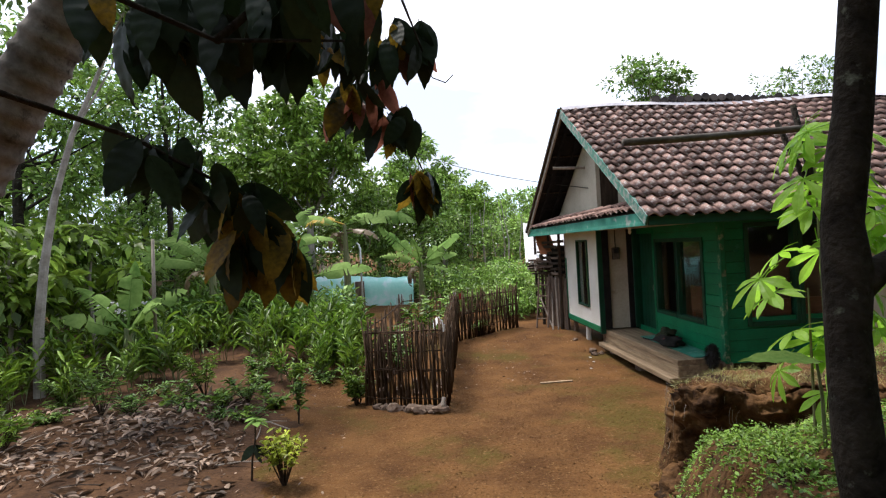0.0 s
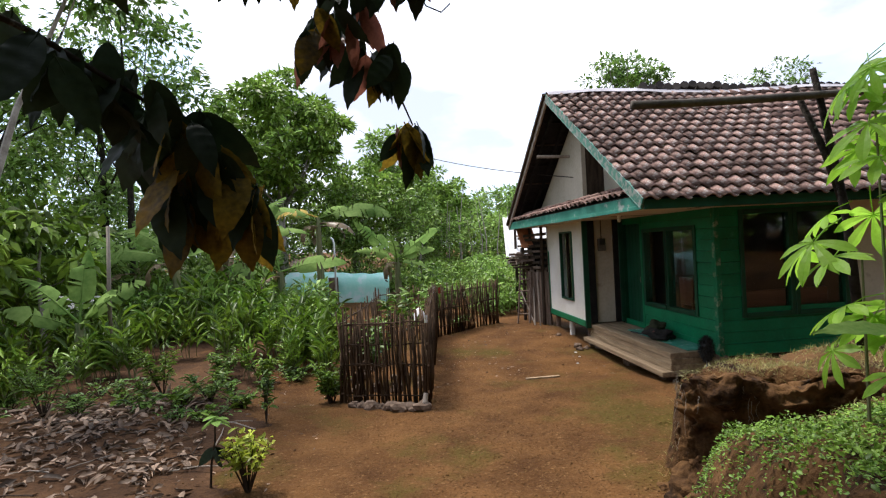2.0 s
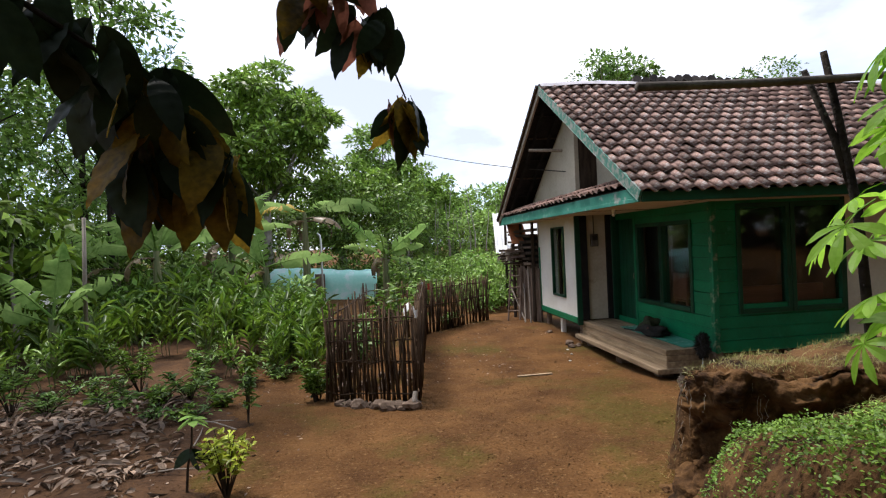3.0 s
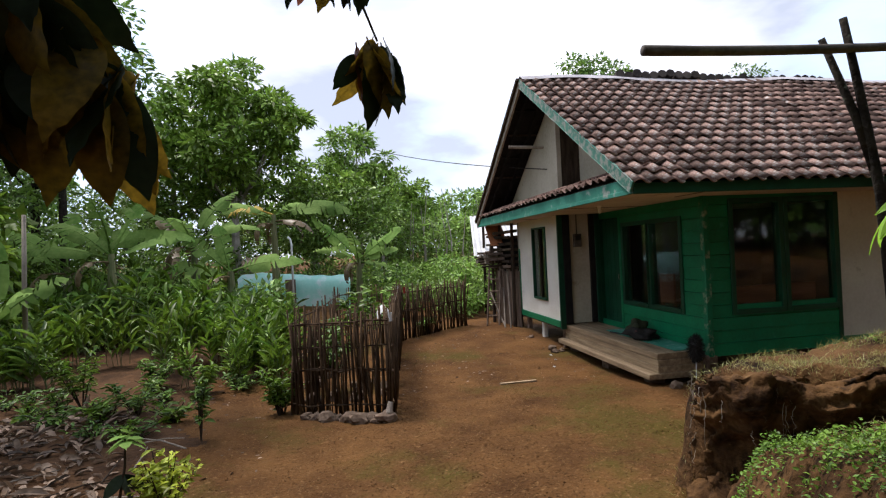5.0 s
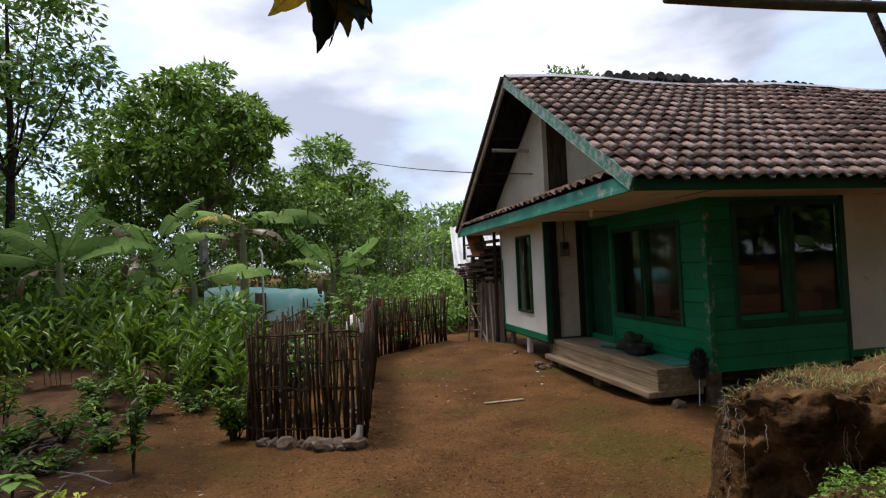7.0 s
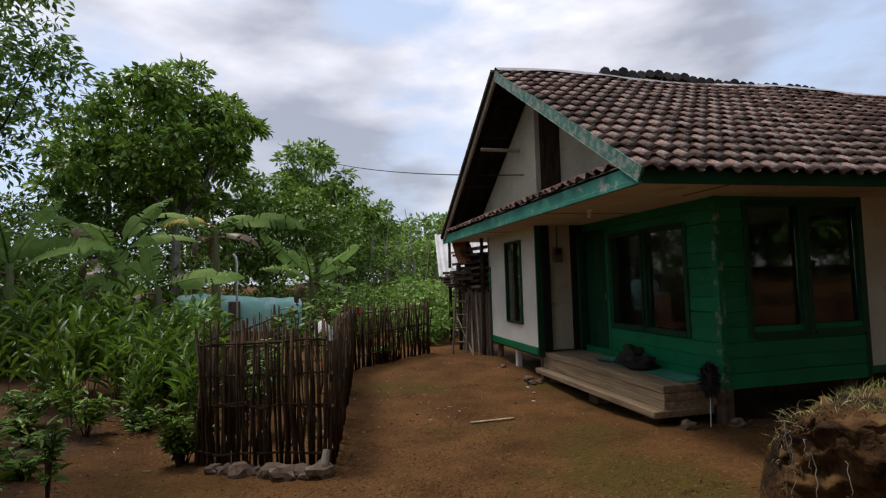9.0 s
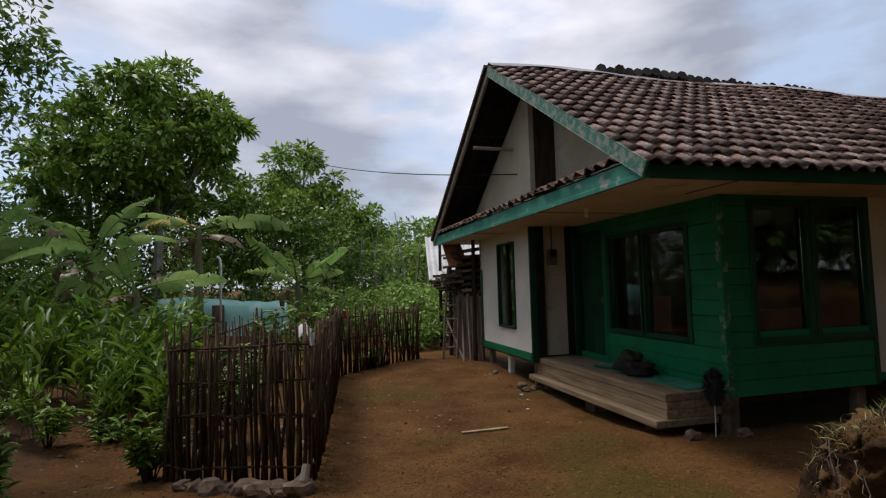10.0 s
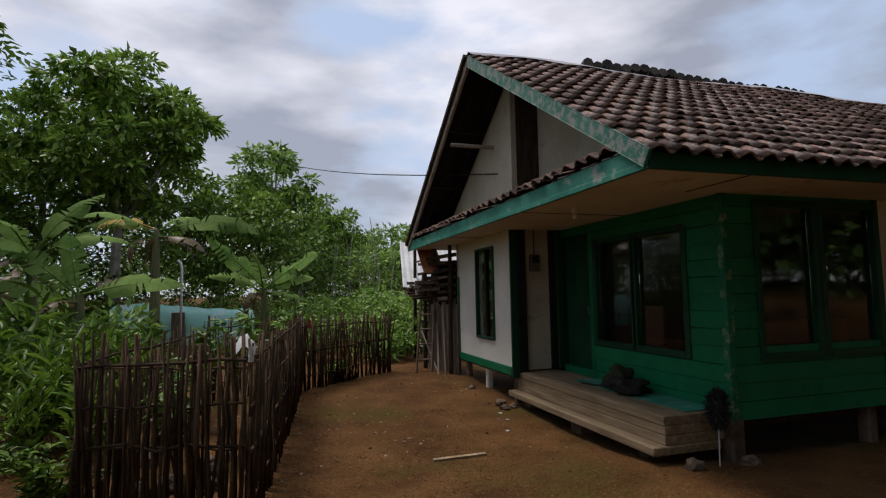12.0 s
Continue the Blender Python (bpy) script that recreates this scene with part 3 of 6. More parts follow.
def tile_shape(w=0.218, length=0.32):
    """One pantile: u across, v up the slope, h above the deck."""
    n, pts, f = 8, [], []
    prof = [(u / n, 0.027 * math.sin(math.tau * (u / n) * 1.0 - 0.5) + 0.02) for u in range(n + 1)]
    for v, lift in ((0.0, 0.04), (length, 0.004)):
        for u, h in prof:
            pts.append((u * w - 0.009, v, h + lift))
    for u, h in prof:
        pts.append((u * w - 0.009, 0.004, h + 0.04 - 0.016))
    m = n + 1
    for i in range(n):
        f.append((i, i + 1, m + i + 1, m + i))
        f.append((2 * m + i, 2 * m + i + 1, i + 1, i))
    return np.array(pts), np.array(f)


TV, TF = tile_shape()
COLS, ROWS_N, TW = 47, 16, 0.2025
EXP = LEN / ROWS_N


def tile_frame(side, c, r):
    """The pose of a tile: on the front slope (1) or the back slope (-1)."""
    s = SL if side > 0 else Vector((0, -SL.y, SL.z))
    o = Vector((GX - 0.03 + c * TW, YE - 0.05, ZE + 0.0)) if side > 0 else Vector((GX - 0.03 + (c + 1) * TW, YN + 0.05, ZE))
    ux = Vector((1, 0, 0)) if side > 0 else Vector((-1, 0, 0))
    nn = ux.cross(s)
    rr = random.Random(c * 131 + r * 7 + (5 if side > 0 else 0))
    o = o + s * (r * EXP + rr.uniform(-0.012, 0.012)) + nn * rr.uniform(-0.003, 0.006) + ux * rr.uniform(-0.006, 0.006)
    o.z += 0.02 * math.sin(c * 0.32) * (r / ROWS_N)
    m = Matrix((ux, s, nn)).transposed().to_4x4()
    m.translation = o
    return m @ pose(0, 0, 0, rr.uniform(-1, 1), rr.uniform(-1.5, 1.5), rr.uniform(-1.8, 1.8))


def joined_tiles(name, frames, mat, parent):
    vs, fs = [], []
    for i, m in enumerate(frames):
        a = np.array(m)
        vs.append(TV @ a[:3, :3].T + a[:3, 3] - np.array(origin_of(parent)))
        fs.append(TF + i * len(TV))
    ob = put_mesh(name, mesh_arrays(name, np.concatenate(vs), np.concatenate(fs)), mat, parent)
    return tagged(ob, kind="stuff")


joined_tiles("roof_tiles", [tile_frame(1, c, r) for c in range(18, COLS) for r in range(ROWS_N)], M_tile_isl, roof)
joined_tiles("roof_tiles", [tile_frame(-1, c, r) for c in range(COLS) for r in range(ROWS_N)], M_tile_isl, roof)

# ridge: a pale flashing with dark back tiles standing up behind it
fl = bmesh.new()
prev = None
for i in range(61):
    x = GX - 0.03 + i * (X1 - GX) / 60
    sag = 0.035 * math.sin(i * 0.22) + 0.015 * noise.noise(Vector((x * 2, 0, 0)))
    ring = [fl.verts.new((x, YR - 0.17 + 0.02 * math.sin(i * 0.9), ZR + 0.0 + sag)), fl.verts.new((x, YR - 0.02, ZR + 0.1 + sag)), fl.verts.new((x, YR + 0.14, ZR + 0.02 + sag))]
    if prev:
        fl.faces.new((prev[0], ring[0], ring[1], prev[1]))
        fl.faces.new((prev[1], ring[1], ring[2], prev[2]))
    prev = ring
part("ridge_flashing", fl, M_zinc, roof, "pale sheet flashing along the ridge")
for i in range(42):
    x = 5.0 + i * 0.17
    if x > 9.4:
        break
    rr = random.Random(i)
    h = 0.13 + rr.uniform(0, 0.06) - (0.05 if i > 9 else 0)
    part("ridge_tile", tube([(x, YR - 0.03, ZR + h - 0.02 + 0.03 * math.sin(i * 0.22)), (x + 0.02, YR + 0.1, ZR + h - 0.04), (x + 0.03, YR + 0.25, ZR + h - 0.16)], [0.085, 0.08, 0.07], 7), M_tile_dark, roof)

# boards round the roof
part("fascia", box(GX - 0.005, X1, YE - 0.015, YE + 0.015, 2.575, 2.7, bevel=0.004), M_green_dark, house, "dark green eave board")
part("fascia", box(GX - 0.018, GX + 0.014, YE + 0.02, YN, 2.58, 2.76, bevel=0.004), M_teal, house, "weathered teal board across the gable")
part("fascia", box(GX - 0.026, GX - 0.018, YE + 0.02, YN, 2.58, 2.63, bevel=0.003), M_teal, house)
part("bargeboard", beam((GX - 0.03, YE - 0.02, ZE - 0.01), (GX - 0.03, YR, ZR - 0.03), 0.03, 0.14, bevel=0.004, up=(0, -1, 0.5)), M_teal_worn, house, "peeling teal bargeboard")
part("bargeboard", beam((GX - 0.02, YN + 0.03, ZE - 0.03), (GX - 0.02, YR, ZR - 0.03), 0.03, 0.13, bevel=0.004, up=(0, 1, 0.5)), M_wood_grey, house, "grey weathered bargeboard")
part("verge_board", beam((GX - 0.05, YN + 0.05, ZE + 0.05), (GX - 0.05, YR + 0.02, ZR + 0.05), 0.06, 0.06, bevel=0.004), M_wood_dark, house)

# short tiled canopy across the gable
pent = part("pent_roof", bmesh.new(), M_wood_dark, house, "short row of clay tiles across the gable")
pb = bmesh.new()
vs = [pb.verts.new((x, y, z - d)) for x, z in ((GX + 0.0, 2.775), (3.72, 3.02)) for y in (YE + 0.35, YN - 0.3) for d in (0, 0.03)]
bmesh.ops.convex_hull(pb, input=vs)
part("roof_deck", pb, M_wood_dark, pent)
PS = Vector((0.63, 0, 0.245)).normalized()
tile_me = mesh_arrays("clay_tile", TV, TF)
tile_me.materials.append(M_tile)
for c in range(33):
    for r in range(2):
        ux = Vector((0, -1, 0))
        nn = ux.cross(PS)
        m = Matrix((ux, PS, nn)).transposed().to_4x4()
        rr = random.Random(c * 3 + r)
        m.translation = Vector((GX - 0.04, YE + 0.55 + c * TW, 2.775)) + PS * (r * 0.29 + rr.uniform(-0.02, 0.02)) - origin_of(pent)
        ob = put_mesh("tile", tile_me, None, pent)
        ob.matrix_basis = m @ pose(0, 0, 0, rr.uniform(-2, 2), rr.uniform(-2, 2), rr.uniform(-3, 3))

# stilts
for i, (x, y, w, m) in enumerate(((4.52, 7.14, 0.15, M_stone), (6.3, 7.2, 0.13, M_stone), (3.85, 10.3, 0.11, M_stone), (3.82, 11.35, 0.1, M_white), (3.82, 12.3, 0.1, M_stone), (8.2, 7.2, 0.14, M_stone), (5.6, 9.0, 0.14, M_stone), (5.6, 11.0, 0.14, M_stone))):
    part("footing", box(x - w / 2, x + w / 2, y - w / 2, y + w / 2, ground_z(x, y) - 0.05, 0.52 if i == 0 else 0.5, bevel=0.02), m, house, "rough stone footing")
part("bearer", box(PX + 0.1, EX, WY + 0.12, WY + 0.2, 0.4, 0.5), M_wood_dark, house)
part("bearer", box(PX + 0.12, PX + 0.2, WY + 0.3, NY, 0.4, 0.5), M_wood_dark, house)

# porch deck of stacked planks
deck = thing("porch_deck", (3.7, 8.7, 0.1), "porch step of stacked grey-brown planks on stones", "porch")
D0, D1 = 7.17, 10.24
part("plank", box(3.66, 4.4, D0 - 0.02, D1, 0.25, 0.325, bevel=0.008), M_deck, deck, "projecting lower plank")
for k in range(3):
    z = 0.325 + 0.085 * k
    part("plank", box(3.8 + 0.006 * (k % 2), 4.46, D0 + 0.004 * k, D1 - 0.01, z + 0.002, z + 0.083, bevel=0.006), M_deck, deck)
part("board", box(4.1, 4.465, 7.25, 9.2, 0.581, 0.592, bevel=0.003), M_teal, deck, "green painted board")
for y in (7.5, 8.75, 10.0):
    part("stone", box(3.82, 4.05, y - 0.1, y + 0.1, 0.03, 0.25, bevel=0.03), M_stone, deck)


# ---- fences ----
def fence(a, b, height, n, rails, seed, label, lean=0.035, dark=M_stick):
    rr = random.Random(seed)
    a, b = Vector((*a, ground_z(*a))), Vector((*b, ground_z(*b)))
    f = thing("stick_fence", a, label, "fence", "stick fences")
    across = (b - a).normalized().cross(Vector((0, 0, 1)))
    for i in range(n):
        q = (i + rr.uniform(-0.3, 0.3)) / (n - 1)
        p = a.lerp(b, q)
        p.z = ground_z(p.x, p.y) - 0.05
        h = height * rr.uniform(0.9, 1.1) if rr.random() > 0.12 else height * rr.uniform(0.5, 0.8)
        off = across * rr.uniform(-0.03, 0.03)
        top = p + Vector((rr.gauss(0, lean), rr.gauss(0, lean), h)) + off
        w = rr.uniform(0.007, 0.013) if rr.random() < 0.8 else rr.uniform(0.014, 0.021)
        mid = p.lerp(top, rr.uniform(0.35, 0.65)) + Vector((rr.gauss(0, 0.022), rr.gauss(0, 0.022), 0))
        part("stick", tube([p + off, mid + off, top], [w * 1.15, w, w * 0.75], 5), dark, f, smooth=True)
    for k, q in enumerate(rails):
        z = height * q
        for s in (-1, 1) if k % 2 else (1,):
            p0, p1 = a + Vector((0, 0, z)), b + Vector((0, 0, z + rr.uniform(-0.04, 0.04)))
            pts = [p0.lerp(p1, j / 6) + across * (0.022 * s) + Vector((0, 0, rr.gauss(0, 0.012))) for j in range(7)]
            part("rail", tube(pts, rr.uniform(0.009, 0.014), 6), dark, f)
    return f


FR, FL, SB, FB, LB = (0.34, 6.92), (-0.8, 7.45), (0.86, 11.9), (2.57, 13.3), (-0.35, 11.7)
fence(FL, FR, 1.24, 58, (0.1, 0.42, 0.64, 0.86), 1, "dark brown stick fence front of a small garden pen")
fence(FR, SB, 1.22, 120, (0.12, 0.4, 0.67, 0.9), 2, "dark stick fence along the earth path", 0.03)
fence(SB, FB, 1.12, 95, (0.2, 0.55, 0.88), 3, "leaning stick fence at the bend of the path", 0.06)
fence(FL, LB, 1.2, 55, (0.15, 0.5, 0.9), 4, "stick fence on the garden side of the pen")
fence(LB, SB, 1.2, 24, (0.2, 0.55, 0.88), 5, "stick fence at the back of the pen")


# ---- plants ----
def rot_to(d, up):
    """Arrays of frames whose second axis is d and whose third is near up."""
    d = d / np.linalg.norm(d, axis=1, keepdims=True)
    s = np.cross(d, up)
    s /= np.maximum(np.linalg.norm(s, axis=1, keepdims=True), 1e-6)
    return np.stack([s, d, np.cross(s, d)], 2)


# leaf outlines: width across x, length along y, folded along the midrib
LEAF4 = (np.array([(0, 0, 0), (0.5, 0.45, 0.1), (0, 1, -0.08), (-0.5, 0.45, 0.1)]), np.array([(0, 1, 2, 3)]))
LEAF6 = (np.array([(0, 0, 0), (0.42, 0.3, 0.1), (0.36, 0.7, 0.04), (0, 1, -0.18), (-0.36, 0.7, 0.04), (-0.42, 0.3, 0.1), (0, 0.5, 0.0)]),
         np.array([(0, 1, 6), (1, 2, 6), (2, 3, 6), (3, 4, 6), (4, 5, 6), (5, 0, 6)]))


def leaf_mesh(name, at, way, length, width, shape=LEAF4, up=None):
    """Many leaves in one mesh: foot, direction, length and width for each."""
    tv, tf = shape
    n = len(at)
    if up is None:
        up = np.random.normal(0, 0.5, (n, 3)) + (0, 0, 1)
    r = rot_to(way, up)
    loc = tv[None] * np.stack([width, length, length], 1)[:, None, :]
    v = np.einsum("nij,nkj->nki", r, loc) + at[:, None, :]
    f = (tf[None] + (np.arange(n) * len(tv))[:, None, None]).reshape(-1, tf.shape[1])
    return mesh_arrays(name, v.reshape(-1, 3), f)


def clumps(centres, radii, per, size, droop=0.45, flat=0.55, aspect=0.44):
    """Leaves spread over the outside of many clumps."""
    c = np.repeat(np.asarray(centres), per, 0)
    r = np.repeat(np.asarray(radii), per)
    n = len(c)
    d = np.random.normal(0, 1, (n, 3))
    d /= np.linalg.norm(d, axis=1, keepdims=True)
    d[:, 2] = np.where(np.random.rand(n) < 0.6, np.abs(d[:, 2]), d[:, 2])
    at = c + d * (r * np.random.uniform(0.45, 1.1, n))[:, None] * (1, 1, flat)
    way = d * 1.0 + np.random.normal(0, 0.35, (n, 3)) - (0, 0, droop)
    ln = size * np.random.uniform(0.6, 1.25, n)
    return at, way, ln, ln * aspect * np.random.uniform(0.8, 1.2, n)


def tree(name, base, height, crown, leaf, mats, seed, label, n_clumps=60, per=110, trunk_r=0.14, lean=(0, 0), clump_r=(0.35, 0.85), group="garden trees", limbs=12, droop=0.45):
    """crown: half sizes of the crown and the height of its middle."""
    np.random.seed(seed)
    rr = random.Random(seed)
    base = Vector(base)
    t = thing(name, base, label, "tree", group)
    rx, ry, rz, cz = crown
    top = Vector((lean[0], lean[1], height))
    trunk = [Vector((top.x * q * q + rr.gauss(0, 0.05) * q, top.y * q * q + rr.gauss(0, 0.05) * q, height * q * 0.93 - 0.2 * (q == 0))) for q in (0, 0.15, 0.3, 0.45, 0.6, 0.75, 0.88, 1)]
    bm = tube(trunk, [trunk_r * (1.25 - 1.05 * q) for q in (0.0, 0.15, 0.3, 0.45, 0.6, 0.75, 0.88, 1)], 8)
    mid = Vector((top.x * 0.75, top.y * 0.75, cz))
    cs, rs = [], []
    while len(cs) < n_clumps:
        p = np.random.uniform(-1, 1, 3)
        q = np.linalg.norm(p)
        if q > 1 or q < 0.45 or (p[2] < -0.3 and q > 0.85):
            continue
        bump = 1 + 0.35 * noise.noise(Vector(p * 1.7) + Vector((seed, 0, 0)))
        cs.append(np.array(mid) + p * (rx, ry, rz) * bump)
        rs.append(rr.uniform(*clump_r))
    for k in range(limbs):
        end = Vector(cs[(k * 7) % len(cs)])
        q = rr.uniform(0.45, 0.9)
        st = trunk[int(q * 7)]
        m = st.lerp(end, 0.5) + Vector((0, 0, -0.1 * (end - st).length))
        r0 = trunk_r * (1.1 - 0.9 * q) * 0.6
        tube([st, m, end], [r0, r0 * 0.6, r0 * 0.25], 5, bm)
    me = bpy.data.meshes.new("trunk")
    bm.to_mesh(me)
    bm.free()
    put_mesh("trunk", me, mats[0], t)
    at, way, ln, wd = clumps(cs, rs, per, leaf, droop)
    put_mesh("crown", leaf_mesh("crown", at, way, ln, wd), mats[1], t)
    return t


def stuff(name, at, way, ln, wd, mat, label, category, shape=LEAF4, up=None):
    ob = put_mesh(name, leaf_mesh(name, at, way, ln, wd, shape, up), mat)
    return tagged(ob, label, category, kind="stuff")


# large trees beyond the garden
T = (M_bark_pale, M_leaf_tree)
tree("broadleaf_tree", (-4.3, 22, 0.3), 8.6, (2.8, 2.6, 2.9, 6.2), 0.29, (M_bark_pale, M_leaf_tree), 11, "tall broadleaf tree with a dense rounded green crown", 120, 105, 0.16, clump_r=(0.35, 0.62), limbs=22)
tree("broadleaf_tree", (-7.0, 24, 0.3), 8.2, (2.5, 2.2, 3.0, 5.7), 0.28, (M_bark_pale, M_leaf_tree), 12, "tall broadleaf tree with a light green crown", 74, 85, clump_r=(0.32, 0.6), limbs=16)
tree("broadleaf_tree", (0.4, 28, 0.4), 7.4, (2.1, 2.2, 2.7, 5.2), 0.29, (M_bark_pale, M_leaf_light), 13, "fresh green tree with an open layered crown", 62, 95, clump_r=(0.35, 0.65), limbs=16)
tree("broadleaf_tree", (2.6, 31, 0.4), 5.9, (2.1, 2.0, 2.2, 4.2), 0.27, (M_bark_pale, M_leaf_tree), 14, "broadleaf tree with a ragged green crown", 60, 90, clump_r=(0.35, 0.65))
tree("broadleaf_tree", (-1.6, 25, 0.4), 5.4, (2.2, 2.0, 2.3, 3.6), 0.28, (M_bark_pale, M_leaf_tree), 15, "lower broadleaf tree with a dark crown", 60, 85, clump_r=(0.35, 0.65))
tree("broadleaf_tree", (-7.3, 16, 0.4), 9.5, (2.1, 2.2, 3.0, 6.8), 0.22, (M_bark, M_leaf_dark), 16, "slender tall tree with sparse dark foliage", 60, 60, 0.11)
tree("broadleaf_tree", (-9.5, 19, 0.4), 9.5, (2.6, 2.4, 3.4, 6.2), 0.24, (M_bark, M_leaf_dark), 17, "tall tree with dark foliage at the wood's edge", 66, 64)
tree("broadleaf_tree", (-9.2, 12.5, 0.4), 8.0, (2.2, 2.2, 3.0, 5.2), 0.22, (M_bark, M_leaf_dark), 18, "garden tree with dark drooping leaves", 50, 64)
tree("broadleaf_tree", (-11.5, 15, 0.4), 9.0, (2.6, 2.4, 3.4, 5.6), 0.24, (M_bark, M_leaf_tree), 19, "garden tree with dense green foliage", 54, 80)
tree("broadleaf_tree", (11.3, 24, 0.3), 10.2, (1.8, 1.5, 1.6, 8.8), 0.25, (M_bark_pale, M_leaf_dark), 20, "tree crown rising behind the roof ridge", 34, 90)
tree("broadleaf_tree", (21.0, 27, 0.3), 10.6, (2.4, 1.6, 1.3, 9.6), 0.22, (M_bark_pale, M_leaf_dark), 21, "thin tree crown far behind the roof", 26, 60)
for k, (x, y, h, m) in enumerate(((5.0, 36, 5.2, M_leaf_light), (7.0, 37, 5.8, M_leaf_light), (8.8, 38, 6.0, M_leaf_light), (3.4, 38, 5.4, M_leaf_light), (-2.5, 36, 6.2, M_leaf_tree), (-6, 34, 7.0, M_leaf_tree), (-10, 30, 8.0, M_leaf_tree), (-14, 26, 8.0, M_leaf_dark), (-14, 20, 8.0, M_leaf_tree), (11, 42, 6.4, M_leaf_light), (6.2, 44, 7.0, M_leaf_tree))):
    tree("broadleaf_tree", (x, y, ground_z(x, y)), h, (1.9, 1.8, 0.36 * h, 0.6 * h), 0.3, (M_bark_pale, m), 30 + k, "tree of the far edge of the wood", 34, 70, 0.09, group="far trees")

# low thicket that closes the garden
np.random.seed(5)


def thicket(name, x0, x1, y0, y1, n, h0, h1, r, per, leaf, mat, label):
    x, y = np.random.uniform(x0, x1, n), np.random.uniform(y0, y1, n)
    z = np.array([ground_z(a, b) for a, b in zip(x, y)])
    c = np.stack([x, y, z + np.random.uniform(h0, h1, n)], 1)
    stuff(name, *clumps(c, np.random.uniform(0.6, 1.2, n) * r, per, leaf), mat, label, "undergrowth")


thicket("undergrowth", -15, 2.0, 21.5, 27, 330, 0.2, 4.4, 0.75, 90, 0.2, M_leaf_under, "dense green undergrowth at the back of the garden")
thicket("undergrowth", 0.5, 10, 26, 34, 170, 0.2, 3.2, 0.8, 80, 0.26, M_leaf_light, "light green scrub beyond the fence")
thicket("undergrowth", -16, -7.5, 12, 22, 120, 0.2, 3.4, 0.7, 90, 0.2, M_leaf_dark, "dark shrubs under the trees")
thicket("undergrowth", -30, 30, 48, 60, 160, 0.5, 4.5, 2.0, 60, 0.5, M_leaf_tree, "distant wood")
thicket("undergrowth", -26, -15, -10, 30, 120, 0.5, 6.0, 1.6, 60, 0.4, M_leaf_dark, "wood beside the garden")
thicket("undergrowth", -20, 20, -26, -14, 140, 0.5, 7.0, 1.7, 60, 0.45, M_leaf_dark, "wood behind the path")
thicket("undergrowth", -13, -4.4, 14.5, 20, 130, 0.1, 2.0, 0.6, 90, 0.2, M_leaf_under, "leafy shrubs between the banana plants")
thicket("undergrowth", -7.5, -1.6, 12.4, 14.2, 90, 0.05, 0.95, 0.5, 60, 0.2, M_leaf_dark, "dark broad-leaved plants behind the ginger bed")
thicket("undergrowth", 0.8, 2.4, 15, 22, 40, 0.1, 1.2, 0.5, 90, 0.16, M_leaf_under, "weeds behind the fence")
# out-of-view thickets added to darken the porch and its pane reflections
thicket("undergrowth", 4, 18, -9, -4, 200, 0.5, 10.0, 1.7, 90, 0.42, M_leaf_dark, "dense wood behind the bank")
thicket("undergrowth", -8, 4, -10, -5.5, 120, 0.5, 9.0, 1.6, 80, 0.42, M_leaf_dark, "dense wood behind the path")
thicket("undergrowth", 7.5, 18, -4, 1.5, 260, 0.5, 9.0, 1.5, 90, 0.38, M_leaf_dark, "dense shrubs on the bank")
thicket("undergrowth", 15, 30, -9, 5, 170, 0.5, 10.0, 2.0, 80, 0.5, M_leaf_dark, "dense wood beyond the bank")
thicket("undergrowth", 2.6, 5.0, 16, 21, 40, 0.1, 1.4, 0.5, 90, 0.18, M_leaf_light, "weeds behind the bend of the path")
# trees over and behind the start of the path, out of view, added for shade
for k, (x, y, h) in enumerate(((-4.5, -3.5, 9.0), (-0.5, -5.0, 9.5), (3.5, -3.5, 9.0), (6.5, -1.5, 8.5), (10.0, 0.5, 8.5), (-8.0, -1.0, 9.0), (14.0, 2.0, 8.5))):
    tree("broadleaf_tree", (x, y, ground_z(x, y)), h, (2.6, 2.4, 2.8, 0.62 * h), 0.3, (M_bark, M_leaf_dark), 90 + k, "out-of-view broadleaf tree by the start of the path, added for shade", 80, 110, 0.16, group="path trees")
for k, (x, y, h) in enumerate(((-7.4, 9.6, 3.2), (-8.4, 8.0, 3.4), (-7.0, 11.4, 3.4), (-9.0, 10.4, 4.2), (-8.0, 6.2, 2.8), (-10.4, 8.6, 4.4), (-9.6, 5.4, 3.4))):
    tree("cacao_sapling", (x, y, ground_z(x, y)), h, (0.95, 0.95, 0.36 * h, 0.58 * h), 0.3, (M_bark_pale, M_leaf_ginger if k % 2 == 0 else M_leaf_tree), 120 + k, "young broad-leaved garden tree with drooping light leaves", 26, 42, 0.045, group="garden saplings", limbs=6, droop=0.9, clump_r=(0.25, 0.5))
thicket("undergrowth", 2.5, 3.7, 14.6, 18.5, 46, 0.05, 0.9, 0.4, 90, 0.14, M_leaf_light, "weeds beside the woodshed")
thicket("undergrowth", -9, 3, 21.0, 22.4, 120, 0.0, 1.0, 0.55, 80, 0.18, M_leaf_under, "low shrubs behind the covered pile")
# thin upright stems of a young plantation
rr = random.Random(15)
bm = bmesh.new()
for k in range(70):
    x, y = rr.uniform(0.5, 10.5), rr.uniform(24.5, 34)
    g = ground_at(x, y, -0.1)
    h = rr.uniform(2.4, 5.0)
    tube([g, g + Vector((rr.gauss(0, 0.08), 0, h * 0.5)), g + Vector((rr.gauss(0, 0.2), 0, h))], [0.035, 0.028, 0.012], 5, bm, False)
tagged(part("thin_stems", bm, M_bark_pale), "thin pale upright stems among light green scrub", "saplings", kind="stuff")


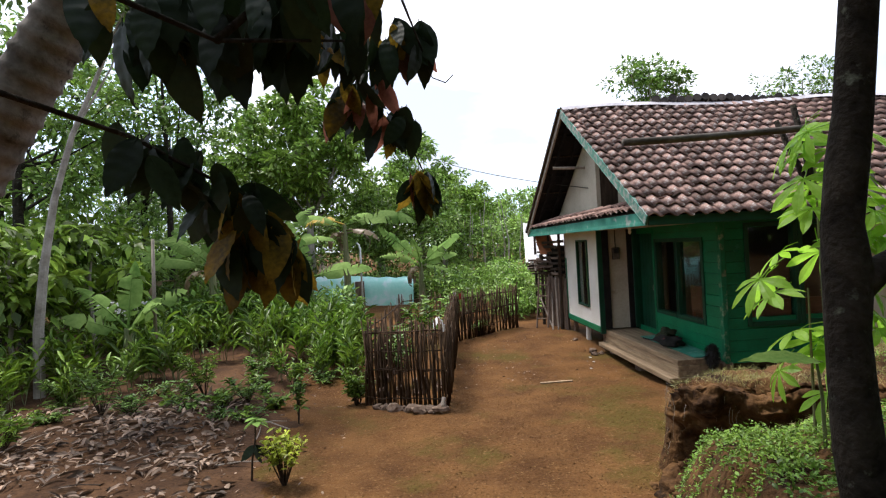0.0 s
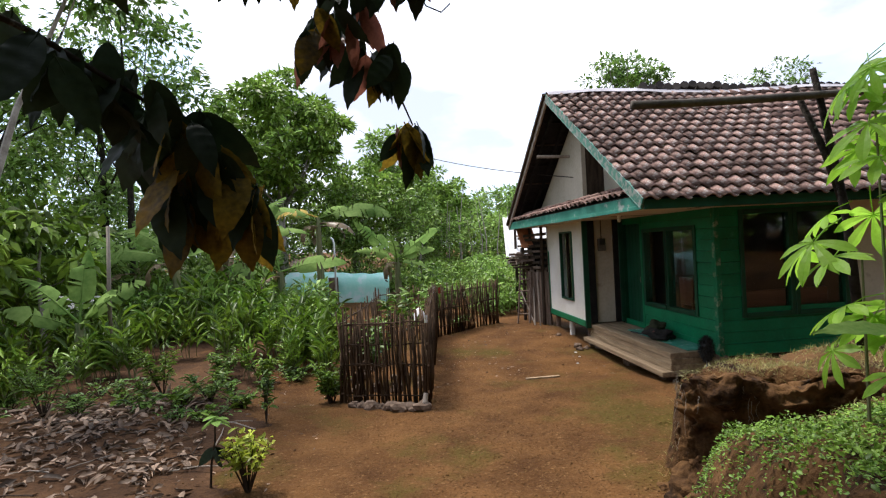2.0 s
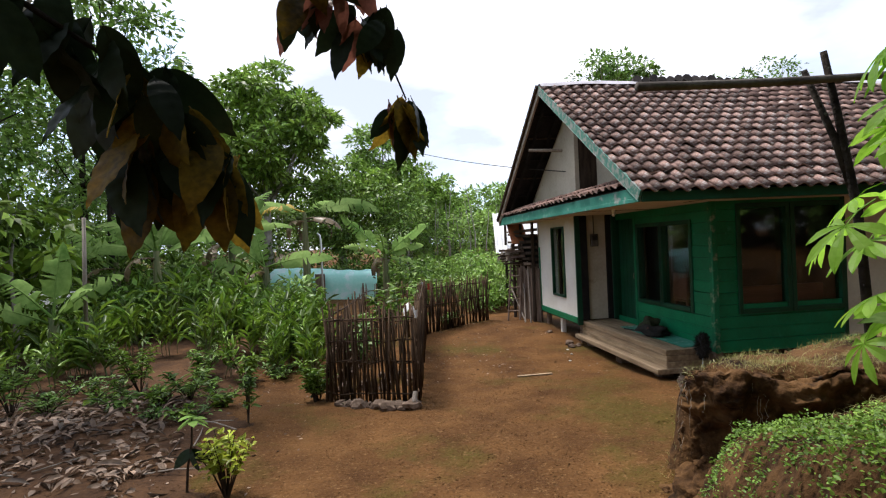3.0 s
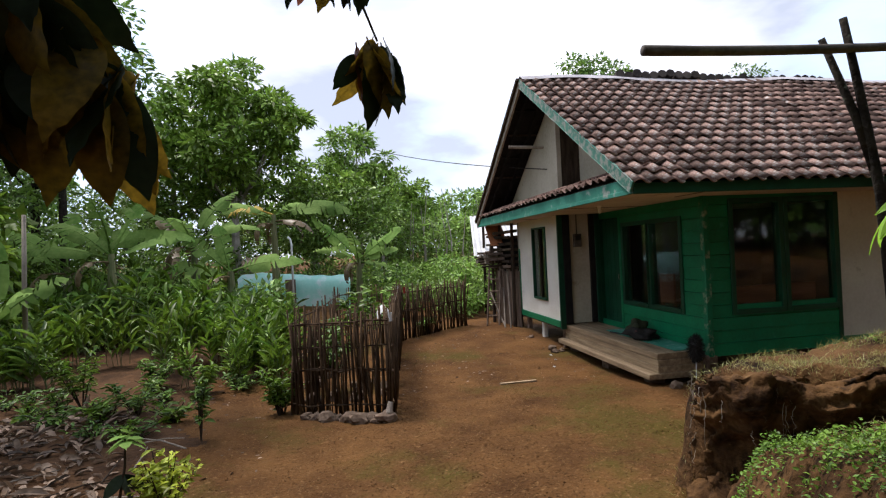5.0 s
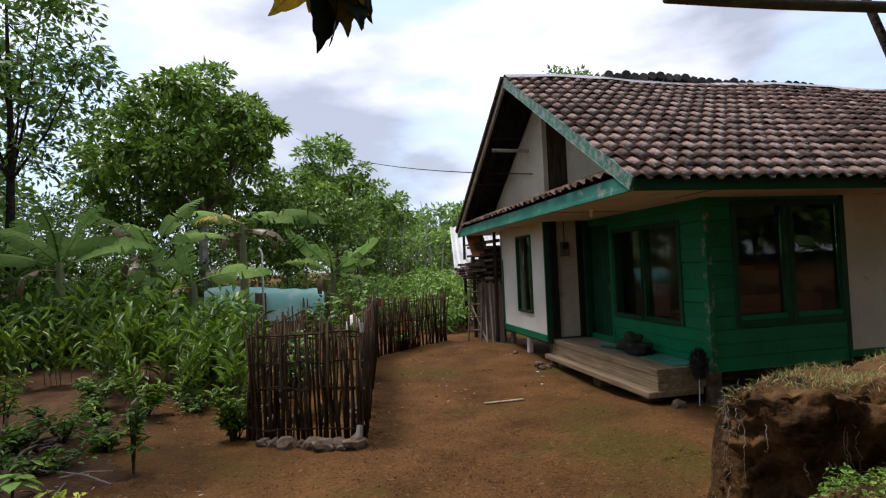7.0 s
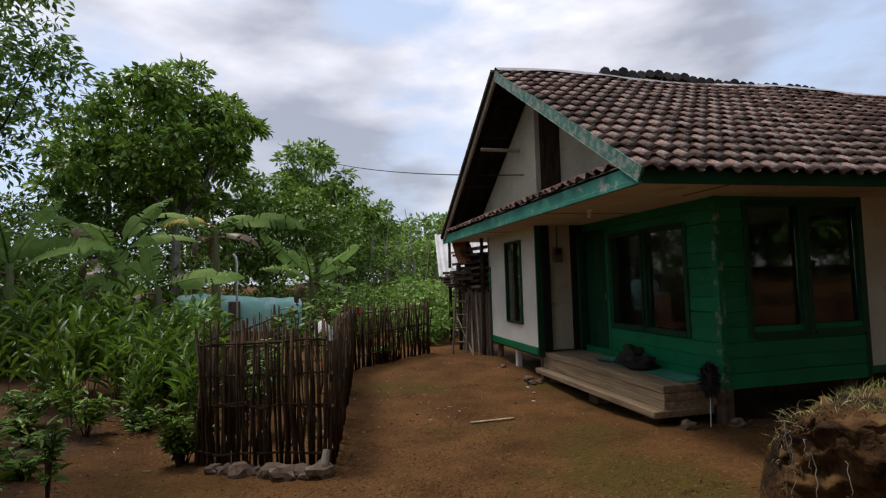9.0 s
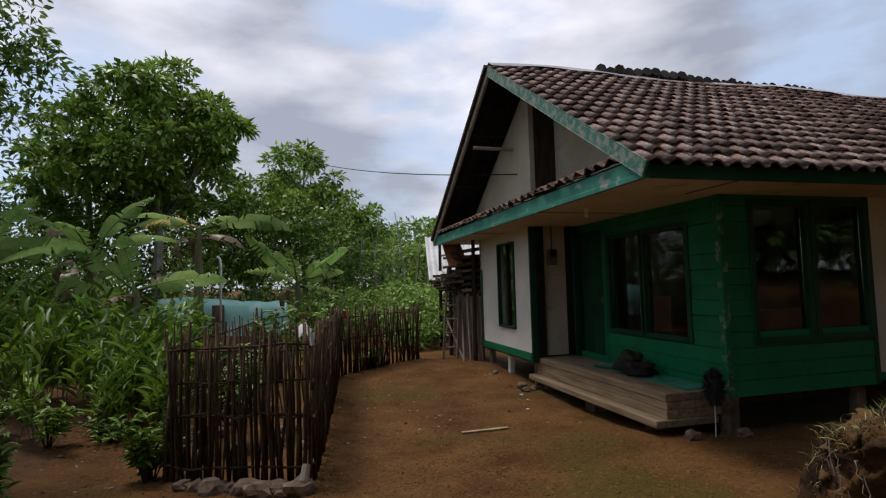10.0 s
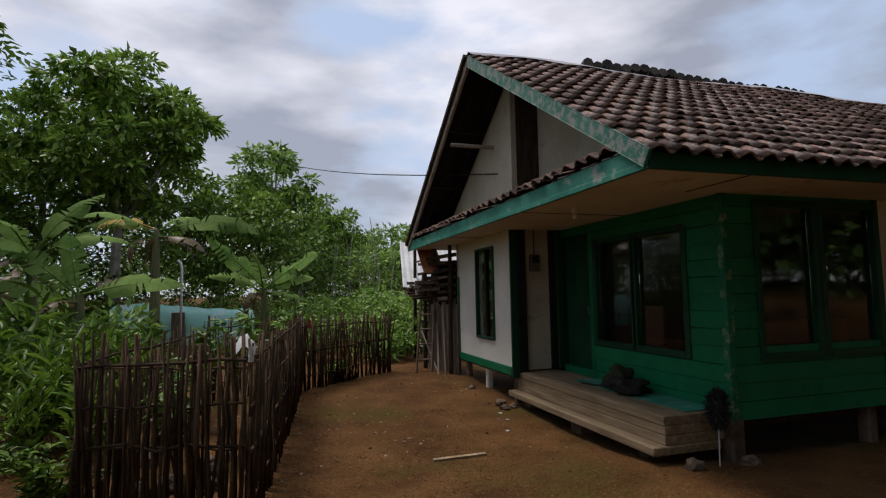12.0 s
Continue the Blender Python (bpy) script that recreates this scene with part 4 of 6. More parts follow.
# ---- banana plants ----
def banana_leaf(length, width, rise, droop, seed, tatter=0.3):
    """A blade with its midrib, rising from the origin along +y and drooping at the end."""
    rr = random.Random(seed)
    n, bm = 18, bmesh.new()
    spine = []
    for i in range(n + 1):
        q = i / n
        a = rise - droop * q * q
        spine.append(Vector((0, 0, 0)) if not spine else spine[-1] + Vector((0.02 * rr.gauss(0, 1) * q, math.cos(a), math.sin(a))) * (length / n))
    foot = 3
    half = lambda q: width * 0.5 * (math.sin(math.pi * min(max(q, 0.0), 1.0) ** 0.75) ** 0.6 if 0 < q < 1 else 0.02)
    for side in (-1, 1):
        prev = None
        hang = rr.uniform(-0.15, 0.35)
        for i in range(foot, n + 1):
            q = (i - foot) / (n - foot)
            d = (spine[min(i + 1, n)] - spine[max(i - 1, 0)]).normalized()
            up = Vector((1, 0, 0)).cross(d)
            torn = rr.random() < tatter
            if torn:
                hang = rr.uniform(-0.2, 0.9)
            row = []
            for k in (0, 0.5, 1):
                w = half(q) * k
                row.append(spine[i] + Vector((side * w * math.cos(hang * k), 0, 0)) + up * (0.1 * w - w * math.sin(hang * k) * 0.8) + d * (0.1 * w))
            cur = [bm.verts.new(p) for p in row]
            if prev:
                for k in range(2):
                    bm.faces.new((prev[k], cur[k], cur[k + 1], prev[k + 1]) if side > 0 else (prev[k], prev[k + 1], cur[k + 1], cur[k]))
            prev = cur
            if torn and i < n:
                prev = [bm.verts.new(p + d * (0.012 + 0.03 * k)) for k, p in enumerate(row)]
    tube([p - Vector((0, 0, 0.012)) for p in spine], [0.028 * (1 - 0.85 * i / n) for i in range(n + 1)], 5, bm)
    me = bpy.data.meshes.new("leaf")
    bm.to_mesh(me)
    bm.free()
    me.polygons.foreach_set("use_smooth", [True] * len(me.polygons))
    return me


def banana(at, height, leaves, label, dry=2, scale=1.2, lean=(0, 0)):
    """leaves: rows of (turn, rise, droop, length, colour)."""
    height *= 1.1
    leaves = [(a, b, c, 1.2 * d, e) for a, b, c, d, e in leaves]
    t = thing("banana_plant", at, label, "banana plant", "banana plants")
    bm = tube([(0, 0, -0.1), (lean[0] * 0.3, lean[1] * 0.3, height * 0.5), (lean[0], lean[1], height)], [0.12 * scale, 0.09 * scale, 0.055 * scale], 10)
    me = bpy.data.meshes.new("stem")
    bm.to_mesh(me)
    bm.free()
    put_mesh("stem", me, M_ban_stem, t)
    for i, (turn, rise, droop, length, mat) in enumerate(leaves):
        me = banana_leaf(length, length * 0.22 + 0.16, radians(rise), radians(droop), int(turn) + i, 0.5 if mat is not M_leaf_banana else 0.36)
        ob = put_mesh("leaf", me, mat, t, "dry brown hanging leaf" if mat is M_leaf_ban_dry else "")
        ob.matrix_basis = pose(lean[0], lean[1], height - 0.04 * i, 0, 0, turn) @ pose(0, 0, 0, 0, -math.copysign(38 + 14 * math.sin(turn + i), turn) * abs(math.sin(radians(turn))), 0)
    for i in range(dry):
        me = banana_leaf(1.1 * scale, 0.3, radians(10), radians(150), 50 + i, 0.6)
        ob = put_mesh("leaf", me, M_leaf_ban_dry, t, "dry brown hanging leaf")
        ob.matrix_basis = pose(lean[0], lean[1], height * 0.9, 0, 0, 130 * i + 20)


G, Y, D = M_leaf_banana, M_leaf_ban_yel, M_leaf_ban_dry
zz = ground_z
banana((0.17, 18.0, zz(0.17, 18.0)), 1.5, [(58, 70, 12, 1.65, G), (-68, 58, 18, 1.5, G), (-88, 38, 45, 1.15, G), (-105, 0, 40, 0.9, G), (95, 40, 60, 1.3, G), (150, 60, 30, 1.2, G)], "banana plant with tall split leaves beyond the pen", 3)
banana((-2.3, 17.5, zz(-2.3, 17.5)), 2.72, [(85, 28, 85, 1.25, Y), (-82, 22, 62, 2.1, G), (-55, 52, 90, 1.0, G), (72, 22, 55, 1.7, G), (120, 35, 70, 1.5, G), (-120, 5, 70, 1.2, D)], "banana plant with an arching half-yellow leaf", 3)
banana((-3.9, 15.0, zz(-3.9, 15.0)), 2.0, [(80, 45, 55, 1.7, G), (-35, 65, 40, 1.5, G), (100, 20, 60, 1.6, G), (-80, 35, 70, 1.5, G), (170, 45, 60, 1.3, G), (40, 60, 60, 1.2, D)], "banana plant with broad drooping leaves")
banana((-2.95, 14.5, zz(-2.95, 14.5)), 1.25, [(-86, 24, 45, 1.5, G), (45, 60, 40, 1.3, G), (-60, 40, 80, 1.3, D), (20, 75, 20, 1.2, G), (100, 30, 60, 1.3, G)], "banana plant with some dry leaves among ginger")
banana((-5.4, 14.0, zz(-5.4, 14.0)), 1.75, [(165, 62, 30, 1.3, G), (60, 45, 60, 1.7, G), (-35, 70, 25, 1.4, G), (95, 25, 60, 1.6, G), (-80, 35, 60, 1.6, G)], "young banana plant with broad drooping leaves")
banana((-6.6, 14.6, zz(-6.6, 14.6)), 1.5, [(60, 50, 60, 1.8, G), (-60, 45, 60, 1.8, G), (10, 65, 40, 1.6, G), (120, 40, 60, 1.6, G)], "banana plant in the shade of the trees")
banana((-5.5, 9.9, zz(-5.5, 9.9)), 0.85, [(60, 62, 40, 1.1, G), (-50, 58, 40, 1.1, G), (0, 80, 20, 1.2, G), (100, 50, 50, 1.0, G), (-100, 55, 50, 1.0, G)], "low young banana plant with upright bright leaves", 0)
banana((-4.9, 16.2, zz(-4.9, 16.2)), 0.9, [(60, 45, 50, 1.2, G), (-65, 35, 50, 1.2, G), (0, 70, 40, 1.1, D), (130, 40, 60, 1.1, G)], "small banana plant behind the ginger bed")


# ---- ginger bed ----
def ginger(seed, stems, height, mat, blade=0.3, aspect=0.16):
    np.random.seed(seed)
    rr = random.Random(seed)
    t = thing("ginger_plant", (0, 0, 0), "leafy ginger clump with long pointed green leaves in the garden bed", "ginger plant", "ginger bed")
    bm = bmesh.new()
    at, way = [], []
    for s in range(stems):
        a, ln = rr.uniform(0, math.tau), rr.uniform(0.05, 0.35)
        foot = Vector((rr.gauss(0, 0.1), rr.gauss(0, 0.1), -0.03))
        h = height * rr.uniform(0.6, 1.1)
        top = foot + Vector((math.cos(a) * ln * h, math.sin(a) * ln * h, h))
        pts = [foot, foot.lerp(top, 0.5) + Vector((0, 0, 0.06 * h)), top]
        tube(pts, [0.008, 0.007, 0.003], 4, bm, False)
        k = rr.randint(7, 9)
        for i in range(k):
            q = 0.25 + 0.75 * i / (k - 1)
            p = pts[0].lerp(pts[1], q * 2) if q < 0.5 else pts[1].lerp(pts[2], q * 2 - 1)
            b = a + math.pi / 2 + math.pi * (i % 2) + rr.gauss(0, 0.4)
            at.append(p)
            way.append((math.cos(b), math.sin(b), rr.uniform(0.4, 1.8)))
    me = bpy.data.meshes.new("stem")
    bm.to_mesh(me)
    bm.free()
    tagged(put_mesh("stem", me, M_ban_stem, t), kind="stuff")
    n = len(at)
    ln = blade * np.random.uniform(0.7, 1.2, n)
    put_mesh("foliage", leaf_mesh("foliage", np.array(at), np.array(way), ln, ln * aspect * 1.3, LEAF6), mat, t)["kind"] = "stuff"
    return t


kinds = [ginger(70 + k, 5 + k % 3, 0.9 + 0.12 * (k % 3), M_leaf_ginger if k != 3 else M_leaf_under, 0.38, 0.15) for k in range(5)]
rr = random.Random(42)
spots = []
for k in range(76):
    x, y = rr.uniform(-6.6, -1.2), rr.uniform(8.6, 12.6)
    if y < 9.4 - 0.15 * (x + 3) + 0.4 * math.sin(x * 3):
        continue
    spots.append((x, y, 0.88 if x < -2.8 else 0.76))
for k in range(22):
    spots.append((rr.uniform(-1.9, -1.15), rr.uniform(8.8, 12.5), 0.72))
for k in range(22):
    spots.append((rr.uniform(-7.8, -5.0), rr.uniform(7.6, 9.8), 0.8))
for k in range(40):
    spots.append((rr.uniform(-9.0, -2.2), rr.uniform(12.6, 16.5), 1.1))
for i, (x, y, s) in enumerate(spots):
    if i < len(kinds):
        kinds[i].location = ground_at(x, y)
    else:
        src = kinds[i % 5]
        ob = copy_thing(src, Matrix.Translation(ground_at(x, y)) @ pose(0, 0, 0, 0, 0, rr.uniform(0, 360)))
        f = s * rr.uniform(0.75, 1.2)
        ob.scale = (f, f, f)


# ---- small shrubs and saplings ----
def shrub(name, x, y, height, spread, n_stems, leaf, mat, label, seed, per=26, aspect=0.42, shape=LEAF6, bare=0.3, wood=None):
    np.random.seed(seed)
    rr = random.Random(seed)
    t = thing(name, ground_at(x, y), label, "shrub")
    bm, at, way = bmesh.new(), [], []
    for s in range(n_stems):
        a = rr.uniform(0, math.tau)
        e = Vector((math.cos(a), math.sin(a), 0)) * spread * rr.uniform(0.3, 1.0) + Vector((0, 0, height * rr.uniform(0.65, 1.05)))
        pts = [Vector((0, 0, -0.04)), e * 0.5 + Vector((0, 0, 0.08 * height)), e]
        tube(pts, [0.009, 0.006, 0.003], 4, bm, False)
        for i in range(per):
            q = bare + (1 - bare) * rr.random()
            p = pts[0].lerp(pts[1], q * 2) if q < 0.5 else pts[1].lerp(pts[2], q * 2 - 1)
            b = rr.uniform(0, math.tau)
            at.append(p + Vector((rr.gauss(0, 0.02), rr.gauss(0, 0.02), 0)))
            way.append((math.cos(b), math.sin(b), rr.uniform(-0.2, 0.7)))
    me = bpy.data.meshes.new("stem")
    bm.to_mesh(me)
    bm.free()
    tagged(put_mesh("stem", me, wood or M_wood_dark, t), kind="stuff")
    ln = leaf * np.random.uniform(0.6, 1.25, len(at))
    put_mesh("foliage", leaf_mesh("foliage", np.array(at), np.array(way), ln, ln * aspect, shape), mat, t)["kind"] = "stuff"
    return t


shrub("croton_bush", -1.36, 4.7, 0.52, 0.24, 18, 0.075, M_yellow_bush, "small bush with bright yellow-green leaves", 3, 22, bare=0.4)
shrub("tall_seedling", -1.62, 6.55, 0.62, 0.08, 5, 0.1, M_leaf_under, "slender green seedling in bare earth", 4, 22)
shrub("cassava_shrub", -3.5, 8.3, 0.75, 0.45, 9, 0.14, M_leaf_ginger, "feathery green shrub at the edge of the bed", 5, 30, 0.2)
shrub("cassava_shrub", -4.5, 7.2, 0.7, 0.5, 9, 0.14, M_leaf_under, "feathery green shrub among dry leaves", 6, 30, 0.2)
shrub("cassava_shrub", -4.9, 5.9, 0.45, 0.45, 8, 0.13, M_leaf_ginger, "low feathery green shrub among dry leaves", 7, 28, 0.2)
shrub("cassava_shrub", -2.6, 7.6, 0.4, 0.3, 6, 0.12, M_leaf_under, "low weed on the bare earth", 8, 20, 0.3)
shrub("pen_bush", -0.98, 7.5, 0.55, 0.22, 12, 0.09, M_leaf_ginger, "leafy bush growing against the pen", 9, 34)
shrub("pen_bush", -0.95, 7.6, 0.3, 0.25, 12, 0.08, M_leaf_dark, "dark low weeds at the foot of the pen", 10, 30)
shrub("pen_plant", 0.1, 9.0, 1.4, 0.35, 8, 0.16, M_leaf_ginger, "tall leafy plant inside the pen", 12, 16, bare=0.6)
shrub("pen_plant", -0.35, 8.6, 1.1, 0.4, 8, 0.16, M_leaf_under, "leafy plant inside the pen", 13, 16, bare=0.3)
shrub("pen_plant", 0.3, 10.4, 1.3, 0.4, 8, 0.15, M_leaf_light, "light green plant inside the pen", 14, 18, bare=0.5)
shrub("pen_plant", -0.5, 10.2, 0.9, 0.5, 8, 0.15, M_leaf_under, "leafy plant inside the pen", 15, 22)
shrub("path_weed", 1.45, 12.6, 0.3, 0.3, 8, 0.12, M_leaf_under, "weed at the foot of the fence", 16)
for k, (x, y) in enumerate(((-2.2, 8.8), (-2.9, 9.2), (-1.9, 9.6), (-5.6, 8.1), (-6.4, 6.6), (-6.0, 5.2))):
    shrub("garden_weed", x, y, 0.45, 0.35, 8, 0.13, M_leaf_under if k % 2 else M_leaf_ginger, "leafy weed at the edge of the garden bed", 20 + k, 24, 0.3)


rr = random.Random(88)
for k in range(26):
    x, y = rr.uniform(-5.6, -1.7), rr.uniform(6.6, 9.3)
    shrub("garden_weed", x, y, rr.uniform(0.1, 0.26), rr.uniform(0.2, 0.45), 9, rr.uniform(0.07, 0.13), (M_leaf_under, M_leaf_ginger, M_leaf_dark)[k % 3], "small leafy weed on the garden earth", 140 + k, 10, 0.35, bare=0.1)


def big_leaf_shape(n=8, seed=0, curl=0.5, ripple=0.009):
    """A broad pointed leaf of length 1, hanging along +y, with pressed side veins."""
    bm = bmesh.new()
    rows = []
    for i in range(n + 1):
        q = i / n
        w = 0.21 * math.sin(math.pi * min(q ** 0.8 * 1.0, 1)) ** 0.8 + 0.004
        if q > 0.86:
            w *= 0.75
        z = -curl * 0.35 * q * q
        row = []
        for k in (-1, -0.66, -0.33, 0, 0.33, 0.66, 1):
            rip = ripple * math.sin(q * 34 - abs(k) * 5) * (1 if k else 0)
            row.append(bm.verts.new((k * w, q - 0.05 * abs(k) * (1 - q), z - 0.1 * w * k * k + 0.18 * abs(k) * w + rip)))
        rows.append(row)
    for a, b in zip(rows, rows[1:]):
        for k in range(6):
            bm.faces.new((a[k], a[k + 1], b[k + 1], b[k]))
    tube([(0, -0.09, 0.01), (0, 0.0, 0.0), (0, 0.5, -curl * 0.35 * 0.25 - 0.006), (0, 0.96, -curl * 0.35 * 0.92 - 0.004)], [0.012, 0.01, 0.007, 0.002], 4, bm, False)
    me = bpy.data.meshes.new("leaf")
    bm.to_mesh(me)
    bm.free()
    me.polygons.foreach_set("use_smooth", [True] * len(me.polygons))
    return me


BIG = {}
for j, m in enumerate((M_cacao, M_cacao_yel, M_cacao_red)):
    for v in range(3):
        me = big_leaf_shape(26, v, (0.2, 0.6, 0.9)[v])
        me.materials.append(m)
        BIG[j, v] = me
BIG_GREEN = []
for v in range(2):
    me = big_leaf_shape(22, v, 0.7)
    me.materials.append(M_leaf_banana)
    BIG_GREEN.append(me)


def big_leaf(parent, foot, way, length, kind, rr, roll=None):
    d = Vector(way).normalized()
    up = Vector((rr.gauss(0, 0.55), -1 + rr.gauss(0, 0.5), 0.45))
    s = d.cross(up).normalized()
    m = Matrix((s, d, s.cross(d))).transposed().to_4x4()
    ob = put_mesh("leaf", BIG[kind, rr.randrange(3)], None, parent)
    m = m @ Matrix.Diagonal((rr.uniform(0.9, 1.2), 1, 1, 1)) @ Matrix.Scale(length, 4)
    m.translation = Vector(foot) - origin_of(parent)
    ob.matrix_basis = m


# overhanging tree with large drooping leaves; its trunk stands beside the start of the path
rr = random.Random(9)
cacao = thing("cacao_tree", ground_at(-2.3, -0.4), "overhanging tree with large drooping dark and yellowing leaves", "tree")
c0 = origin_of(cacao)
TRUNK = [(-2.3, -0.4, c0.z - 0.1), (-2.2, -0.3, 2.0), (-1.9, 0.1, 3.0), (-1.5, 0.5, 3.7)]
BOUGHS = [  # the branches, from the trunk outwards
    [(-1.5, 0.5, 3.7), (-1.0, 1.2, 3.6), (-0.42, 2.2, 3.75), (-0.15, 2.85, 3.6), (-0.02, 3.05, 3.3), (0.12, 3.15, 2.98)],
    [(-1.9, 0.1, 3.0), (-1.5, 1.1, 3.12), (-1.15, 1.8, 3.0), (-0.86, 2.15, 2.8), (-0.66, 2.25, 2.55)],
    [(-1.5, 0.5, 3.7), (-1.1, 0.9, 3.35), (-0.6, 1.3, 3.2), (-0.2, 1.6, 3.3)],
    [(-0.6, 1.3, 3.2), (-0.35, 1.6, 3.6), (0.0, 2.1, 3.8), (0.15, 2.7, 3.64)],
    [(-1.5, 0.5, 3.7), (-0.9, 1.2, 3.55), (-0.5, 2.2, 3.95)],
]
bm = tube(TRUNK, [0.1, 0.085, 0.06, 0.045], 8)
for pts in BOUGHS:
    tube(pts, [0.016 - 0.011 * i / (len(pts) - 1) for i in range(len(pts))], 5, bm)
part("trunk", bm, M_bark, cacao, smooth=True)
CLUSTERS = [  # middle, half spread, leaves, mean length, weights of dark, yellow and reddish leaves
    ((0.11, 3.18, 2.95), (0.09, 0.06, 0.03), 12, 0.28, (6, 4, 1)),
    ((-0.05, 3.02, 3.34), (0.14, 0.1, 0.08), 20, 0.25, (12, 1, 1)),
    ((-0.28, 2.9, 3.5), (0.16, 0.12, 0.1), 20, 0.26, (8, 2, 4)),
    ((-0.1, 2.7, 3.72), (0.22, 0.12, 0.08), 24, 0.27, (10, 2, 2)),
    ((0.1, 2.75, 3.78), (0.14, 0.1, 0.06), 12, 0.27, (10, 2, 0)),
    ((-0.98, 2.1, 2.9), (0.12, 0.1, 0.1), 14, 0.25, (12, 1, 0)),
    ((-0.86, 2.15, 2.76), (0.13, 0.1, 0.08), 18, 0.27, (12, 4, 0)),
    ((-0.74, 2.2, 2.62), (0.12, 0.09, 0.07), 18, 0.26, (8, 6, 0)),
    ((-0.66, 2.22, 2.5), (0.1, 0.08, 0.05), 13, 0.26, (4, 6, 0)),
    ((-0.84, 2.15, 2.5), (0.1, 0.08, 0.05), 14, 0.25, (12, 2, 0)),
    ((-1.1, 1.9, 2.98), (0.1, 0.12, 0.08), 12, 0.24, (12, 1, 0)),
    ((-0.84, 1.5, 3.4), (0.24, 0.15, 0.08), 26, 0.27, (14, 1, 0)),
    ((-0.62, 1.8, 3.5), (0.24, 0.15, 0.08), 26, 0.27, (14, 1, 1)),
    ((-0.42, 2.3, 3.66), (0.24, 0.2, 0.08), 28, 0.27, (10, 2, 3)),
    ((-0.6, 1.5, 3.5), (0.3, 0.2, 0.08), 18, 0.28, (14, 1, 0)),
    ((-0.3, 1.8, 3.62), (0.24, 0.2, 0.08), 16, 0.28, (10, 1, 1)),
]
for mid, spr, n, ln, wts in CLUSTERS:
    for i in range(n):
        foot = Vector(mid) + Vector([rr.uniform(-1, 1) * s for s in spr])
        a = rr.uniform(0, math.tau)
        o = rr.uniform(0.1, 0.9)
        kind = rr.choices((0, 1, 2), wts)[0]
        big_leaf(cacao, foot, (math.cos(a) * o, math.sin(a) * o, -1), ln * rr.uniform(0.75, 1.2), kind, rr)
# a loose curled tendril
part("tendril", tube([(0.14, 2.75, 3.62), (0.2, 2.75, 3.5), (0.28, 2.76, 3.47), (0.33, 2.77, 3.52)], 0.004, 4), M_bark, cacao)

# leaning palm
palm = thing("palm_tree", ground_at(-4.2, 2.55), "leaning palm with a thick grey ringed trunk", "tree")
bm = bmesh.new()
pts, rad = [], []
for i in range(240):
    q = i / 239
    pts.append((-4.2 + 3.58 * q, 2.55, ground_z(-4.2, 2.55) - 0.1 + 5.6 * q))
    rad.append((0.175 - 0.035 * q) * (1.0, 0.97, 0.96, 1.07)[i % 4])
part("trunk", tube(pts, rad, 20, bm), M_bark_palm, palm, smooth=True)
np.random.seed(2)
for k in range(9):
    a = k * math.tau / 9 + 0.3
    d = Vector((math.cos(a), math.sin(a), 0))
    top = Vector(pts[-1])
    sp = [top + d * (2.4 * q) + Vector((0, 0, 1.3 * q - 1.9 * q * q)) for q in np.linspace(0, 1, 12)]
    bmf = tube(sp, [0.03 * (1 - 0.9 * q) for q in np.linspace(0, 1, 12)], 4)
    for i in range(2, 60):
        q = i / 60
        p = sp[int(q * 11)].lerp(sp[min(int(q * 11) + 1, 11)], q * 11 % 1)
        for s in (-1, 1):
            w = d.cross(Vector((0, 0, 1))) * s + d * 0.5 + Vector((0, 0, -0.35))
            e = p + w.normalized() * 0.5 * math.sin(math.pi * (0.15 + 0.8 * q))
            bmf.faces.new([bmf.verts.new(c) for c in (p, p + d * 0.035, e)])
    part("frond", bmf, M_leaf_tree, palm)

# slim trees by the garden
tree("slim_tree", (-6.5, 8.9, zz(-6.5, 8.9)), 8.0, (1.6, 1.6, 1.2, 7.4), 0.22, (M_bark_pale, M_leaf_dark), 61, "slim tree with a pale grey leaning trunk", 40, 90, 0.075, lean=(2.0, 0.4), limbs=2)
pole = whole("garden_stake", tube([ground_at(-5.1, 10.1, -0.1), ground_at(-5.08, 10.1, 1.3), ground_at(-5.04, 10.1, 2.6)], [0.04, 0.036, 0.03], 7), M_bamboo, "tall grey bamboo stake among the ginger", "stake", smooth=True)
# dark trunk on the bank
trk = thing("bank_tree", ground_at(1.49, 1.12), "slender tree with dark mossy bark on the bank", "tree")
tz = origin_of(trk).z
part("trunk", tube([(1.53, 1.12, tz - 0.15), (1.49, 1.12, tz + 0.05), (1.45, 1.12, 1.72), (1.44, 1.12, 1.9), (1.432, 1.12, 2.1), (1.442, 1.12, 2.3), (1.432, 1.12, 2.46), (1.46, 1.12, 2.66), (1.488, 1.12, 2.82), (1.53, 1.12, 3.2), (1.56, 1.2, 4.2), (1.45, 1.2, 5.4)], [0.12, 0.09, 0.074, 0.068, 0.064, 0.072, 0.06, 0.062, 0.057, 0.056, 0.05, 0.03], 14), M_bark, trk, smooth=True)
part("knot", tube([(1.43, 1.12, 2.22), (1.52, 1.1, 2.3), (1.6, 1.09, 2.36), (1.7, 1.1, 2.6)], [0.06, 0.045, 0.03, 0.018], 8), M_bark, trk, smooth=True)
np.random.seed(8)
cs = np.array([(1.3, 1.2, 5.4)]) + np.random.normal(0, 0.8, (26, 3))
cs[:, 2] = np.maximum(cs[:, 2], 4.6)
at, way, ln, wd = clumps(cs - np.array(origin_of(trk)), np.full(26, 0.5), 70, 0.2)
put_mesh("crown", leaf_mesh("crown", at, way, ln, wd), M_leaf_dark, trk)


